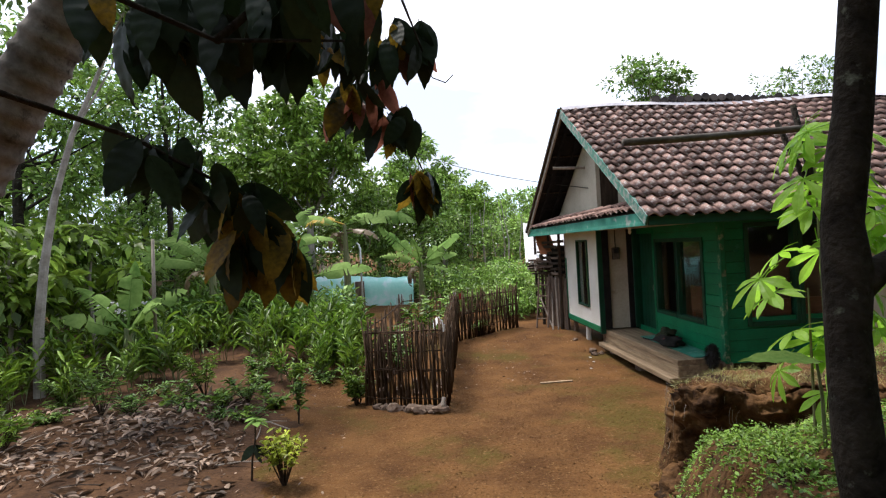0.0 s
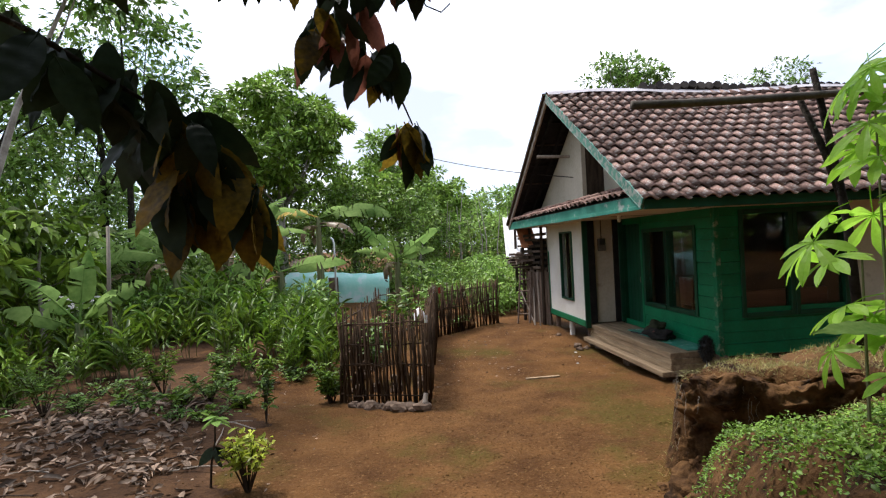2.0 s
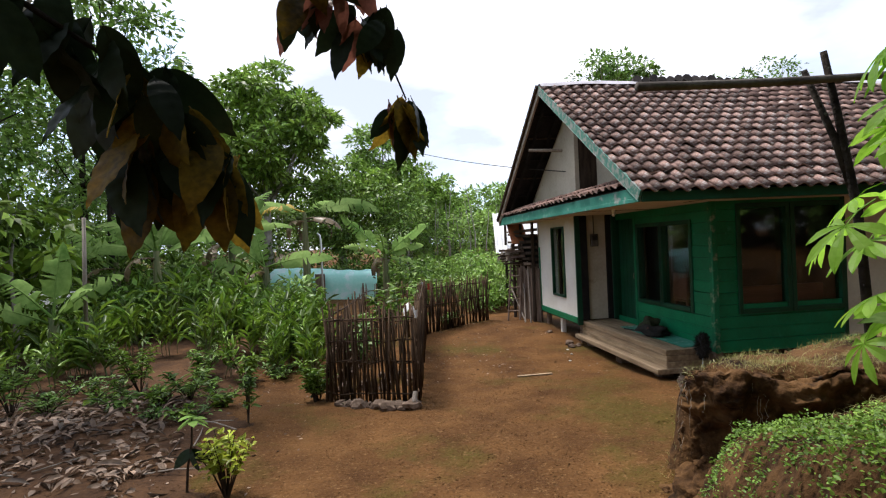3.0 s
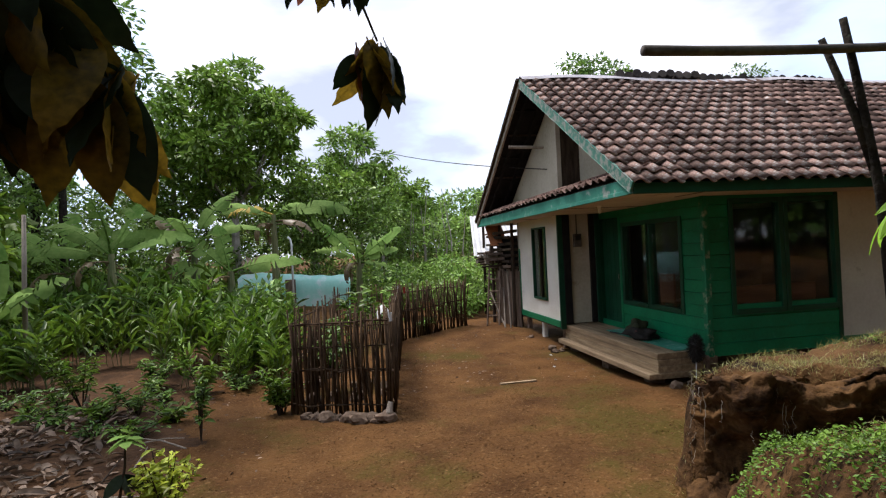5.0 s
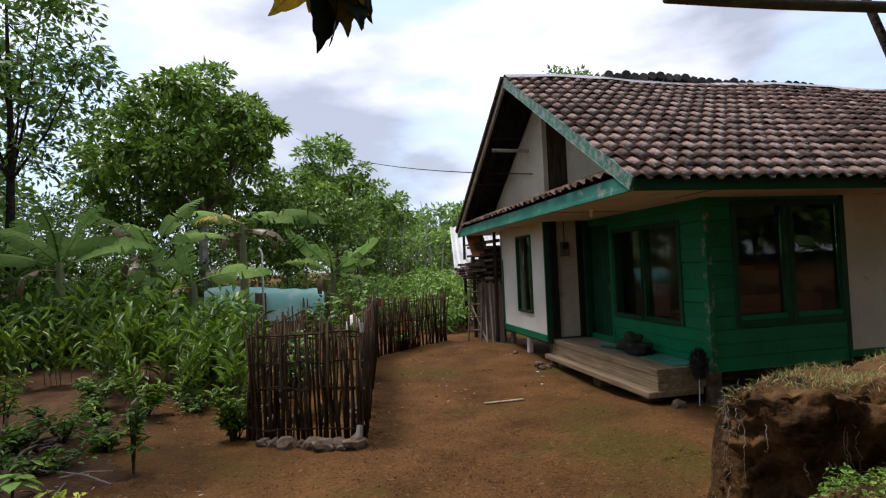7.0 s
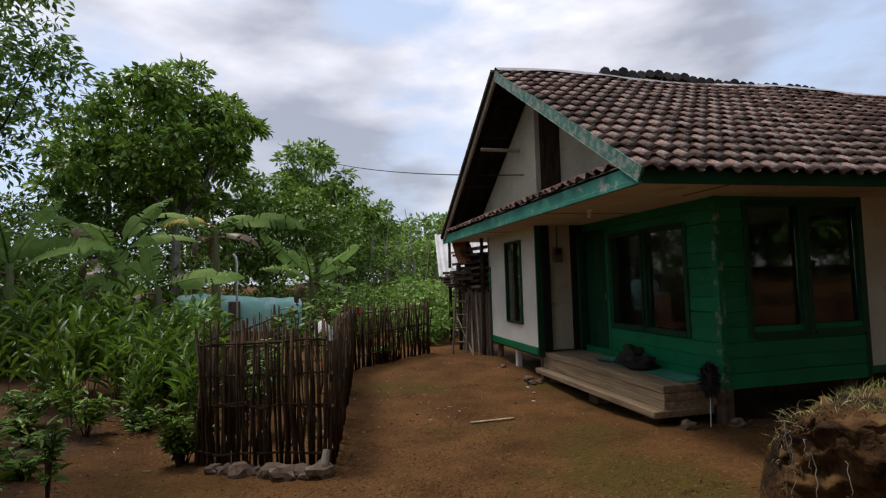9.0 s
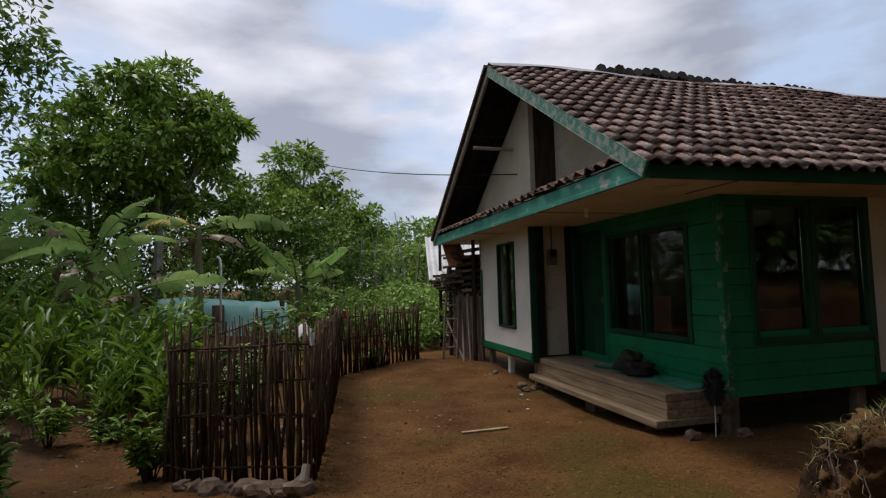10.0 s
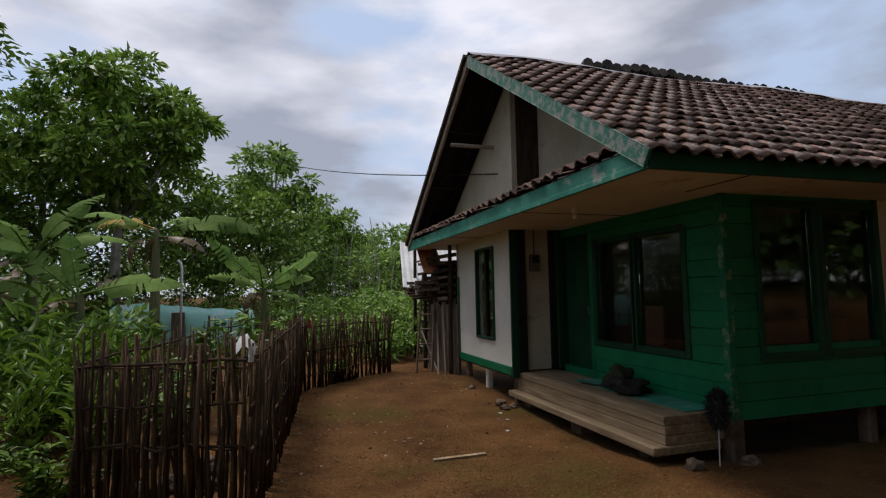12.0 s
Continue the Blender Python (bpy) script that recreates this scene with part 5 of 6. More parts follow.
# ---- cassava on the bank ----
def palmate(seed, lobes=7):
    rr = random.Random(seed)
    bm = bmesh.new()
    for k in range(lobes):
        a = (k - (lobes - 1) / 2) * radians(42)
        ln = (1.0 - 0.07 * abs(k - (lobes - 1) / 2) ** 1.5) * rr.uniform(0.92, 1.05)
        d, s = Vector((math.sin(a), math.cos(a), 0)), Vector((math.cos(a), -math.sin(a), 0))
        rows = []
        for q, w in ((0.02, 0.02), (0.25, 0.06), (0.5, 0.11), (0.7, 0.13), (0.86, 0.085), (1.0, 0.005)):
            c = d * (ln * q) + Vector((0, 0, 0.04 - 0.3 * q * q))
            rows.append([bm.verts.new(c - s * w + Vector((0, 0, 0.02))), bm.verts.new(c), bm.verts.new(c + s * w + Vector((0, 0, 0.02)))])
        for r0, r1 in zip(rows, rows[1:]):
            for j in range(2):
                bm.faces.new((r0[j], r0[j + 1], r1[j + 1], r1[j]))
    tube([(0, 0, 0.03), (0, -0.35, 0.08), (0, -0.75, 0.0)], [0.012, 0.014, 0.016], 4, bm, False)
    me = bpy.data.meshes.new("leaf")
    bm.to_mesh(me)
    bm.free()
    me.materials.append(M_cassava)
    return me


PALM = [palmate(k, 7 if k else 6) for k in range(3)]
cas = thing("cassava_plant", ground_at(2.27, 2.28), "cassava plant with bright green hand-shaped leaves", "cassava plant")
for bx, by, h, lx in ((2.27, 2.28, 1.6, -0.02), (2.39, 2.2, 1.2, 0.05), (2.29, 2.43, 0.9, 0.0)):
    g = ground_at(bx, by, -0.05)
    part("stem", tube([g, g + Vector((lx * 0.4, 0, h * 0.5)), g + Vector((lx, 0, h))], [0.01, 0.008, 0.005], 6), M_ban_stem, cas)
rr = random.Random(21)
for k in range(42):
    z = 1.6 + 1.4 * (k + 0.5) / 42 + rr.uniform(-0.05, 0.05)
    a = 180 + rr.gauss(0, 80)
    r = rr.uniform(0.1, 0.34) * (1.1 if z < 2.8 else 0.7)
    x, y = 2.28 + math.sin(radians(-a)) * r, 2.28 + math.cos(radians(a)) * r
    ob = put_mesh("leaf", PALM[k % 3], None, cas)
    f = rr.uniform(0.17, 0.25)
    ob.matrix_basis = Matrix.Translation(Vector((x, y, z)) - origin_of(cas)) @ pose(0, 0, 0, 0, 0, a) @ pose(0, 0, 0, rr.uniform(-62, -22), rr.uniform(-18, 18), 0) @ Matrix.Scale(f, 4)


# ---- ground cover ----
def scatter(n, x0, x1, y0, y1, keep):
    out = []
    while len(out) < n:
        x, y = np.random.uniform(x0, x1), np.random.uniform(y0, y1)
        if keep(x, y):
            out.append((x, y, ground_z(x, y)))
    return np.array(out)


np.random.seed(31)
FLAT6 = (LEAF6[0] * (1, 1, 0.35), LEAF6[1])
edge = lambda y: float(np.interp(y, EDGE_Y, EDGE_X))
dens = lambda x, y, s, k: 0.5 + 0.9 * fbm(x, y, s, k) > np.random.uniform(0, 1)
p = scatter(60000, 0.7, 7.0, -1.2, 4.0, lambda x, y: np.random.rand() > 0.3 * max(0, x - 3.0) + 0.5 * max(0, -y) and x > edge(y) - 0.22 and (bluff(x, y) < -0.3 + 0.12 * math.sin(x * 9) or bluff(x, y) > 0.75) and y < 4.1 and np.random.rand() > 0.4 * step(2.4, 3.0, y) * (bluff(x, y) < 0) and (dens(x, y, 2.6, 2.0) and dens(x, y, 6.0, 3.0) or np.random.rand() < 0.12))
n = len(p)
lift = np.array([max(0.02, 0.05 + 0.08 * fbm(x, y, 4.0, 8.0)) for x, y, z in p])
stuff("bank_weeds", p + (np.random.uniform(0, 1, n) * lift)[:, None] * (0, 0, 1) + np.random.normal(0, 0.01, (n, 3)), np.random.normal(0, 1, (n, 3)) * (1, 1, 0.4) + (0, 0, 0.3), np.random.uniform(0.01, 0.036, n), np.random.uniform(0.007, 0.022, n), M_moss, "low creeping green weeds on top of the bank", "weeds", LEAF6)
p = scatter(17000, 1.2, 6.0, 2.2, 4.3, lambda x, y: 0.14 < bluff(x, y) < 1.6 and x > 2.12 and dens(x, y, 2.4, 12.0))
n = len(p)
stuff("bank_grass", p - (0, 0, 0.01), np.random.normal(0, 0.6, (n, 3)) * (1, 1, 0.2) + (0, 0, 0.7), np.random.uniform(0.03, 0.09, n), np.random.uniform(0.0015, 0.004, n), M_grass, "short dry grass along the bank's edge", "grass")
p = scatter(4200, -7.0, -1.2, 3.0, 7.8, lambda x, y: x < -1.6 - 0.25 * (y - 3.5) and dens(x, y, 0.9, 6.0))
n = len(p)
stuff("dry_leaves", p + np.random.uniform(0.0, 0.05, (n, 1)) * (0, 0, 1), np.random.normal(0, 1, (n, 3)) * (1, 1, 0.2), np.random.uniform(0.05, 0.15, n) * np.where(np.random.rand(n) < 0.25, 2.0, 1.0), np.random.uniform(0.02, 0.075, n), M_dead, "thick litter of large dry leaves", "leaf litter", LEAF6)
p = scatter(700, -3.5, 3.5, 3.0, 12.5, lambda x, y: (x < -0.9 or y > 8) and dens(x, y, 1.2, 8.0))
n = len(p)
stuff("dry_leaves", p + (0, 0, 0.006), np.random.normal(0, 1, (n, 3)) * (1, 1, 0.12), np.random.uniform(0.02, 0.07, n), np.random.uniform(0.012, 0.035, n), M_dead, "scattered small dry leaves on the earth", "leaf litter", FLAT6)
# pebbles and clods on the earth
PEB = (np.array([(0.5, 0, 0), (0, 0.5, 0.05), (-0.5, 0.05, 0), (0, -0.5, 0), (0, 0, 0.5), (0, 0, -0.3)]) * (1, 1, 0.42), np.array([(0, 1, 4), (1, 2, 4), (2, 3, 4), (3, 0, 4), (1, 0, 5), (2, 1, 5), (3, 2, 5), (0, 3, 5)]))
p = scatter(9000, -3.5, 4.0, 2.4, 12.0, lambda x, y: x < edge(min(y, 4.6)) + 0.1 or y > 4.5)
n = len(p)
q = np.random.uniform(0.004, 0.013, n) * np.where(np.random.rand(n) < 0.05, 2.0, 1.0)
stuff("pebbles", p, np.random.normal(0, 1, (n, 3)) * (1, 1, 0.1), q, q * 1.2, M_crumb, "small clods and pebbles on trodden earth", "pebbles", PEB)
# clods, crumbs and roots on the face of the bank
def clod_shape(seed):
    bm = bmesh.new()
    bmesh.ops.create_icosphere(bm, subdivisions=2, radius=1.0)
    v = np.array([tuple(q.co * (1 + 0.9 * noise.noise(q.co * 1.6 + Vector((seed * 4.1, 0, 0))) + 0.5 * noise.noise(q.co * 4 + Vector((0, seed, 0))))) for q in bm.verts])
    f = np.array([[q.index for q in t.verts] for t in bm.faces])
    bm.free()
    return v, f


BANK_RUN = [(4.42, 2.45), (3.82, 2.88), (3.32, 3.2), (2.92, 3.48), (2.62, 3.68), (2.37, 3.82), (2.22, 3.93), (2.18, 4.04), (2.26, 4.16), (2.5, 4.24), (2.95, 4.27), (3.55, 4.28), (4.2, 4.3)]
runs = [0.0]
for (xa, ya), (xb, yb) in zip(BANK_RUN, BANK_RUN[1:]):
    runs.append(runs[-1] + math.hypot(xb - xa, yb - ya))
nu, nv, fv = 260, 64, []
for i in range(nu + 1):
    q = runs[-1] * i / nu
    cx, cy = np.interp(q, runs, [p[0] for p in BANK_RUN]), np.interp(q, runs, [p[1] for p in BANK_RUN])
    dx, dy = np.interp(q + 0.1, runs, [p[0] for p in BANK_RUN]) - np.interp(q - 0.1, runs, [p[0] for p in BANK_RUN]), np.interp(q + 0.1, runs, [p[1] for p in BANK_RUN]) - np.interp(q - 0.1, runs, [p[1] for p in BANK_RUN])
    out = Vector((-dy, dx, 0)).normalized()
    z0, z1 = 0.2, 1.08 + 0.1 * min(cx - 2.05, 3.0) - 0.12 * step(4.0, 4.25, cy) + 0.1 * fbm(cx, cy, 2.6, 17.0)
    live = step(0.05, 0.7, q) * step(runs[-1], runs[-1] - 0.4, q)
    for j in range(nv + 1):
        v = j / nv
        if v < 0.8:  # the cut face: a sloping foot, a hollow, and a lip under the turf
            w = v / 0.8
            o, z = 0.16 * (1 - w) ** 3 - 0.1 * math.sin(math.pi * w) ** 2 + 0.05 * w ** 3, z0 + (z1 - z0) * w
        else:        # the lip turns in over the top
            w = (v - 0.8) / 0.2
            o, z = 0.05 - 0.34 * w, z1 + 0.035 * math.sin(math.pi * w * 0.8) - 0.07 * w
        p = Vector((cx, cy, z)) + out * o
        big = noise.fractal(p * 2.6 + Vector((3, 0, 0)), 1.0, 2.0, 3)
        fine = noise.fractal(p * 11.0, 0.8, 2.1, 4)
        pit = abs(noise.noise(p * 6.0 + Vector((0, 4, 0))))
        p += out * (live * (0.17 * big + 0.06 * fine - 0.1 * pit) - 0.16 * (1 - live))
        p.z += live * (0.04 * fine + 0.06 * big * v)
        fv.append(p)
fi = np.arange(len(fv)).reshape(nu + 1, nv + 1)
fm = mesh_arrays("bank_face", fv, np.stack([fi[:-1, :-1].ravel(), fi[1:, :-1].ravel(), fi[1:, 1:].ravel(), fi[:-1, 1:].ravel()], 1))
tagged(put_mesh("bank_face", fm, M_bank), "raw crumbling earth face cut into the bank", "earth bank", kind="structure")


def bank_face(n):
    """Places on the foot of the bluff and along the bank's edge."""
    out = []
    for k in range(n):
        if np.random.rand() < 0.5:
            y = np.random.uniform(0.6, 3.6)
            x = edge(y) + np.random.uniform(-0.3, 0.0)
        else:
            q = np.random.uniform(runs[2], runs[9])
            x, y = np.interp(q, runs, [p[0] for p in BANK_RUN]) - abs(np.random.normal(0, 0.1)), np.interp(q, runs, [p[1] for p in BANK_RUN]) - abs(np.random.normal(0, 0.1))
        out.append((x, y, ground_z(x, y)))
    return np.array(out)


vs, fs, base = [], [], 0
shapes = [clod_shape(k) for k in range(6)]
for k, c in enumerate(bank_face(260)):
    v, f = shapes[k % 6]
    r = np.array(Euler(np.random.uniform(0, 6.28, 3)).to_matrix())
    q = np.random.uniform(0.008, 0.028) * np.random.uniform(0.7, 1.3, 3)
    vs.append((v * q) @ r.T + c)
    fs.append(f + base)
    base += len(v)
tagged(put_mesh("bank_clods", mesh_arrays("bank_clods", np.concatenate(vs), np.concatenate(fs)), M_clod), "crumbling dark clods on the cut bank", "soil", kind="stuff")
p = bank_face(5000)
q = np.random.uniform(0.006, 0.02, 5000)
stuff("bank_crumbs", p, np.random.normal(0, 1, (5000, 3)), q, q * 1.2, M_clod, "fine crumbs of dark soil on the bank", "soil", PEB)
bm = bmesh.new()
rr = random.Random(77)
for k in range(26):
    long = k < 5
    q = rr.uniform(runs[4], runs[8])
    cx, cy = np.interp(q, runs, [p[0] for p in BANK_RUN]), np.interp(q, runs, [p[1] for p in BANK_RUN])
    pts = [Vector((cx - 0.05, cy - 0.05, rr.uniform(1.0, 1.16) if long or k % 3 else rr.uniform(0.6, 1.1)))]
    for i in range(12):
        pts.append(pts[-1] + Vector((rr.gauss(-0.003, 0.008), rr.gauss(-0.002, 0.009), rr.gauss(-0.024 if long else -0.008, 0.01))))
    w = 0.0026 if long else 0.0018
    tube(pts, [w * (1 - 0.06 * i) for i in range(13)], 4, bm, False)
tagged(part("bank_roots", bm, M_wood_grey), "thin pale roots hanging from the bank", "roots", kind="stuff")
p = bank_face(900)
p = p[p[:, 2] > 0.75]
n = len(p)
stuff("bank_straw", p + (0, 0, 0.03), np.random.normal(0, 1, (n, 3)) * (1, 1, 0.5), np.random.uniform(0.04, 0.12, n), np.random.uniform(0.002, 0.005, n), M_grass, "dry straw lying over the bank's rim", "grass")
# crumbs of soil over the yard
np.random.seed(61)
c = np.random.normal(0, 1, (32000, 2)) * (1.7, 2.6) + (1.2, 5.6)
c = c[(c[:, 0] > -2.6) & (c[:, 0] < 4.4) & (c[:, 1] > 2.0) & (c[:, 1] < 13)]
c = np.array([(x, y, ground_z(x, y) + 0.001) for x, y in c if x < edge(min(y, 4.6)) - 0.1 or y > 4.6])
n = len(c)
q = np.random.uniform(0.005, 0.019, n)
stuff("soil_crumbs", c, np.random.normal(0, 1, (n, 3)) * (1, 1, 0.2), q, q * 1.2, M_crumb, "loose crumbs of red earth over the yard", "soil", PEB)


# ---- things round the house ----
def lump(centre, size, seed, rough=0.25, cuts=2):
    """A rounded uneven lump: stones, bundles."""
    bm = bmesh.new()
    bmesh.ops.create_icosphere(bm, subdivisions=cuts, radius=1.0)
    for v in bm.verts:
        k = 1 + rough * noise.noise(v.co * 1.4 + Vector((seed * 3.1, 0, 0))) + 0.3 * rough * noise.noise(v.co * 4 + Vector((seed, 5, 0)))
        v.co = Vector((v.co.x * size[0] * k, v.co.y * size[1] * k, v.co.z * size[2] * k)) + Vector(centre)
    return bm


# stones along the foot of the pen
rr = random.Random(4)
a, b = Vector((-0.62, 7.12, 0)), Vector((0.26, 6.72, 0))
for k in range(11):
    p = a.lerp(b, k / 10) + Vector((rr.gauss(0, 0.03), rr.gauss(0, 0.05), 0))
    s = rr.uniform(0.045, 0.105)
    z = ground_z(p.x, p.y)
    whole("stone", lump((p.x, p.y, z + 0.35 * s), (s * 1.2, s, s * 0.75), k, 0.5), M_stone, "rough brown stone at the foot of the pen", "stone", "stones by the pen")
whole("bamboo_stub", tube([ground_at(0.27, 6.7, 0.0), ground_at(0.29, 6.7, 0.1), ground_at(0.31, 6.74, 0.2)], [0.04, 0.036, 0.03], 8), M_wood_grey, "pale broken bamboo stub leaning on the pen", "stub")
# pale rubble in the pen
rr = random.Random(14)
for k in range(14):
    x, y = rr.uniform(-0.75, 0.35), rr.uniform(7.7, 9.5)
    s = rr.uniform(0.05, 0.12)
    whole("stone", lump((x, y, ground_z(x, y) + 0.4 * s), (s, s, s * 0.8), 30 + k, 0.5), M_stone, "stone lying inside the pen", "stone", "stones in the pen")
# a sheet of plastic over the pen's corner
bm = bmesh.new()
bmesh.ops.create_grid(bm, x_segments=10, y_segments=8, size=0.5)
for v in bm.verts:
    x, y = v.co.x, v.co.y
    v.co = Vector((0.3 + x * 0.15, 7.25 + y * 0.26, 1.43 - 0.35 * x * x - 0.3 * y * y + 0.03 * noise.noise(Vector((x * 6, y * 6, 0)))))
whole("plastic_sheet", bm, M_sheet, "crumpled pale plastic sheet over the pen's corner", "plastic sheet", smooth=True)


def rag(x, y, z, w, h, mat, label, turn=0.0):
    bm = bmesh.new()
    bmesh.ops.create_grid(bm, x_segments=4, y_segments=8, size=0.5)
    for v in bm.verts:
        u, q = v.co.x, v.co.y
        v.co = Vector((x + u * w * math.cos(turn), y + u * w * math.sin(turn) - 0.03 + 0.012 * math.sin(u * 9 + q * 2), z + q * h))
    whole("rag", bm, mat, label, "rag", "rags on the fence", smooth=True)


rag(0.88, 11.85, 1.3, 0.06, 0.15, M_plastic_w, "white rag hung on the fence")
rag(1.0, 11.98, 1.26, 0.05, 0.14, M_cloth_red, "red rag hung on the fence")
rag(0.36, 6.87, 1.33, 0.035, 0.1, M_plastic_w, "white paper scrap on the pen's corner post")

# loose stick and scraps on the yard
whole("loose_board", beam((1.96, 8.18, ground_z(1.96, 8.18) + 0.012), (2.5, 8.2, ground_z(2.5, 8.2) + 0.014), 0.05, 0.022, bevel=0.003), M_deck, "short brown board lying on the earth", "board")
for k, (x, y) in enumerate(((3.25, 9.35), (3.3, 9.7), (3.05, 8.9))):
    whole("paper_scrap", lump(ground_at(x, y, 0.012), (0.028, 0.02, 0.01), k, 0.7, 1), M_sheet, "crumpled white paper scrap on the earth", "litter", "scraps in the yard")
for k, (x, y, s) in enumerate(((3.45, 9.9, 0.06), (3.5, 10.15, 0.07), (3.62, 10.0, 0.05), (3.5, 11.3, 0.05), (3.9, 6.95, 0.07), (4.5, 6.95, 0.07))):
    whole("stone", lump(ground_at(x, y, 0.4 * s), (s * 1.2, s, s * 0.8), 60 + k, 0.5), M_stone, "loose stone beside the house footing", "stone", "stones by the house")

# bundle of cloth on the porch
bag = thing("cloth_bundle", (4.22, 8.38, 0.592), "heap of dark and reddish clothes on the porch", "bundle")
part("cloth", lump((4.22, 8.3, 0.655), (0.19, 0.27, 0.08), 2, 0.9, 3), M_cloth, bag, smooth=True)
part("hood", lump((4.24, 8.42, 0.72), (0.14, 0.16, 0.12), 5, 0.9, 3), M_cloth_olive, bag, "olive green cloth", smooth=True)
part("sleeve", lump((4.13, 8.28, 0.64), (0.06, 0.16, 0.04), 8, 0.6, 2), M_cloth_red, bag, "dull red cloth", smooth=True)
part("strap", tube([(4.16, 8.52, 0.605), (4.12, 8.7, 0.6), (4.05, 8.95, 0.6)], 0.012, 5), M_black, bag)
# upturned broom
broom = thing("broom", (4.22, 6.98, ground_z(4.22, 6.98)), "upturned broom with a black bristle head and pale stick", "broom")
bz = ground_z(4.22, 6.98)
part("handle", tube([(4.2, 6.98, bz), (4.23, 7.0, 0.5)], 0.0065, 6), M_sheet, broom, "thin pale stick")
np.random.seed(17)
d = np.random.normal(0, 1, (900, 3))
d /= np.linalg.norm(d, axis=1, keepdims=True)
c = np.array((4.24, 7.01, 0.64)) - np.array(origin_of(broom))
put_mesh("bristles", leaf_mesh("bristles", c + d * (0.06, 0.06, 0.13), d * (1, 1, 1.3), np.random.uniform(0.05, 0.085, 900), np.full(900, 0.012)), M_black, broom)
part("core", lump((4.24, 7.01, 0.64), (0.085, 0.085, 0.17), 3, 0.2, 2), M_black, broom, smooth=True)

# fittings
lampb = thing("ceiling_bulb", (3.6, 8.2, CZ), "small unlit bulb in a white holder under the soffit", "light bulb")
part("holder", tube([(3.6, 8.2, CZ), (3.6, 8.2, CZ - 0.05)], [0.035, 0.022], 10), M_plastic_w, lampb)
part("bulb", lump((3.6, 8.2, CZ - 0.08), (0.028, 0.028, 0.036), 1, 0.0, 2), M_plastic_w, lampb, smooth=True)
meter = thing("meter_box", (4.08, RY, 2.05), "small dark electricity meter on the cream wall", "meter")
part("case", box(4.0, 4.14, RY - 0.08, RY, 2.0, 2.24, bevel=0.01), M_pole, meter)
part("dial", box(4.02, 4.12, RY - 0.086, RY - 0.08, 2.12, 2.21, bevel=0.002), M_black, meter)
part("pipe", tube([(4.07, RY - 0.03, 2.24), (4.07, RY - 0.03, 2.6)], 0.01, 6), M_pole, meter)
cable = whole("power_cable", tube(bow((3.74, 10.5, 3.5), (-1.4, 30, 8.9), 0.45, 16), 0.011, 5), M_black, "black power cable running to the gable", "cable")
# bench seen through the panes
bench = thing("bench", (5.65, 7.75, FZ), "red-brown wooden bench inside the front room", "bench")
part("seat", box(4.85, 6.45, 7.5, 7.95, 1.0, 1.05, bevel=0.01), M_redwood, bench)
part("backrest", box(4.85, 6.45, 7.42, 7.48, 1.02, 1.36, bevel=0.01), M_redwood, bench)
for x in (4.9, 6.4):
    for y in (7.52, 7.92):
        part("leg", box(x - 0.03, x + 0.03, y - 0.03, y + 0.03, FZ, 1.0), M_redwood, bench)
for k, y in enumerate((8.05, 8.8)):
    ch = thing("chair", (5.2, y, FZ), "red-brown wooden chair inside the front room", "chair", "chairs in the room")
    part("seat", box(5.0, 5.4, y - 0.2, y + 0.2, 1.02, 1.06, bevel=0.01), M_redwood, ch)
    part("backrest", box(5.0, 5.04, y - 0.2, y + 0.2, 1.06, 1.5, bevel=0.01), M_redwood, ch)
    for sx in (5.03, 5.37):
        for sy in (-0.17, 0.17):
            part("leg", box(sx - 0.02, sx + 0.02, y + sy - 0.02, y + sy + 0.02, FZ, 1.02), M_redwood, ch)

# ---- woodshed behind the house ----
shed = thing("woodshed", (3.6, 12.6, 0.2), "ramshackle lean-to woodshed of grey boards and poles", "shed")
for k in range(11):
    q = k / 10
    x, y = 3.66 - 0.26 * q, 12.47 + 0.92 * q
    w = Vector((-0.26, 0.92, 0)).normalized() * 0.044
    z0, z1 = ground_z(x, y) - 0.03, 1.5 + 0.05 * math.sin(k * 2.1)
    part("board", beam(Vector((x, y, z0)), Vector((x, y, z1)), 0.088, 0.02, bevel=0.004, up=(0.92, 0.26, 0)), M_wood_brown, shed)
for k in range(7):
    z = 1.58 + 0.14 * k
    part("slat", beam((3.66, 12.47, z), (3.36, 13.45, z + 0.03 * math.sin(k * 3.0)), 0.02, 0.07), M_wood_dark, shed)
# near-black backing sheet behind the slats
part("lining", beam((3.72, 12.5, 1.2), (3.5, 13.6, 1.2), 0.02, 2.2), M_timber_black, shed)
for k, (x, y, h) in enumerate(((3.55, 12.55, 2.5), (3.5, 13.4, 2.6), (3.3, 13.4, 1.9), (3.5, 15.0, 2.8), (4.6, 15.0, 2.8))):
    part("post", tube([ground_at(x, y, -0.1), ground_at(x + 0.02, y, h)], [0.045, 0.035], 7), M_wood_dark, shed)
rr = random.Random(3)
for k in range(16):
    z = 0.45 + 0.13 * k
    part("slat", beam((3.5 + rr.gauss(0, 0.02), 13.35 if k < 9 else 12.5, z), (3.48 + rr.gauss(0, 0.02), 14.6 + rr.gauss(0, 0.1), z + rr.gauss(0, 0.05)), 0.03, rr.uniform(0.035, 0.06)), M_wood_dark if k % 3 else M_wood_brown, shed)
for k in range(5):
    part("rack_pole", tube([(3.0 + 0.03 * k, 13.2 + 0.33 * k, 1.62 + 0.05 * k), (3.7, 13.1 + 0.33 * k, 1.66 + 0.05 * k)], 0.025, 6), M_wood_dark, shed)
rr = random.Random(6)
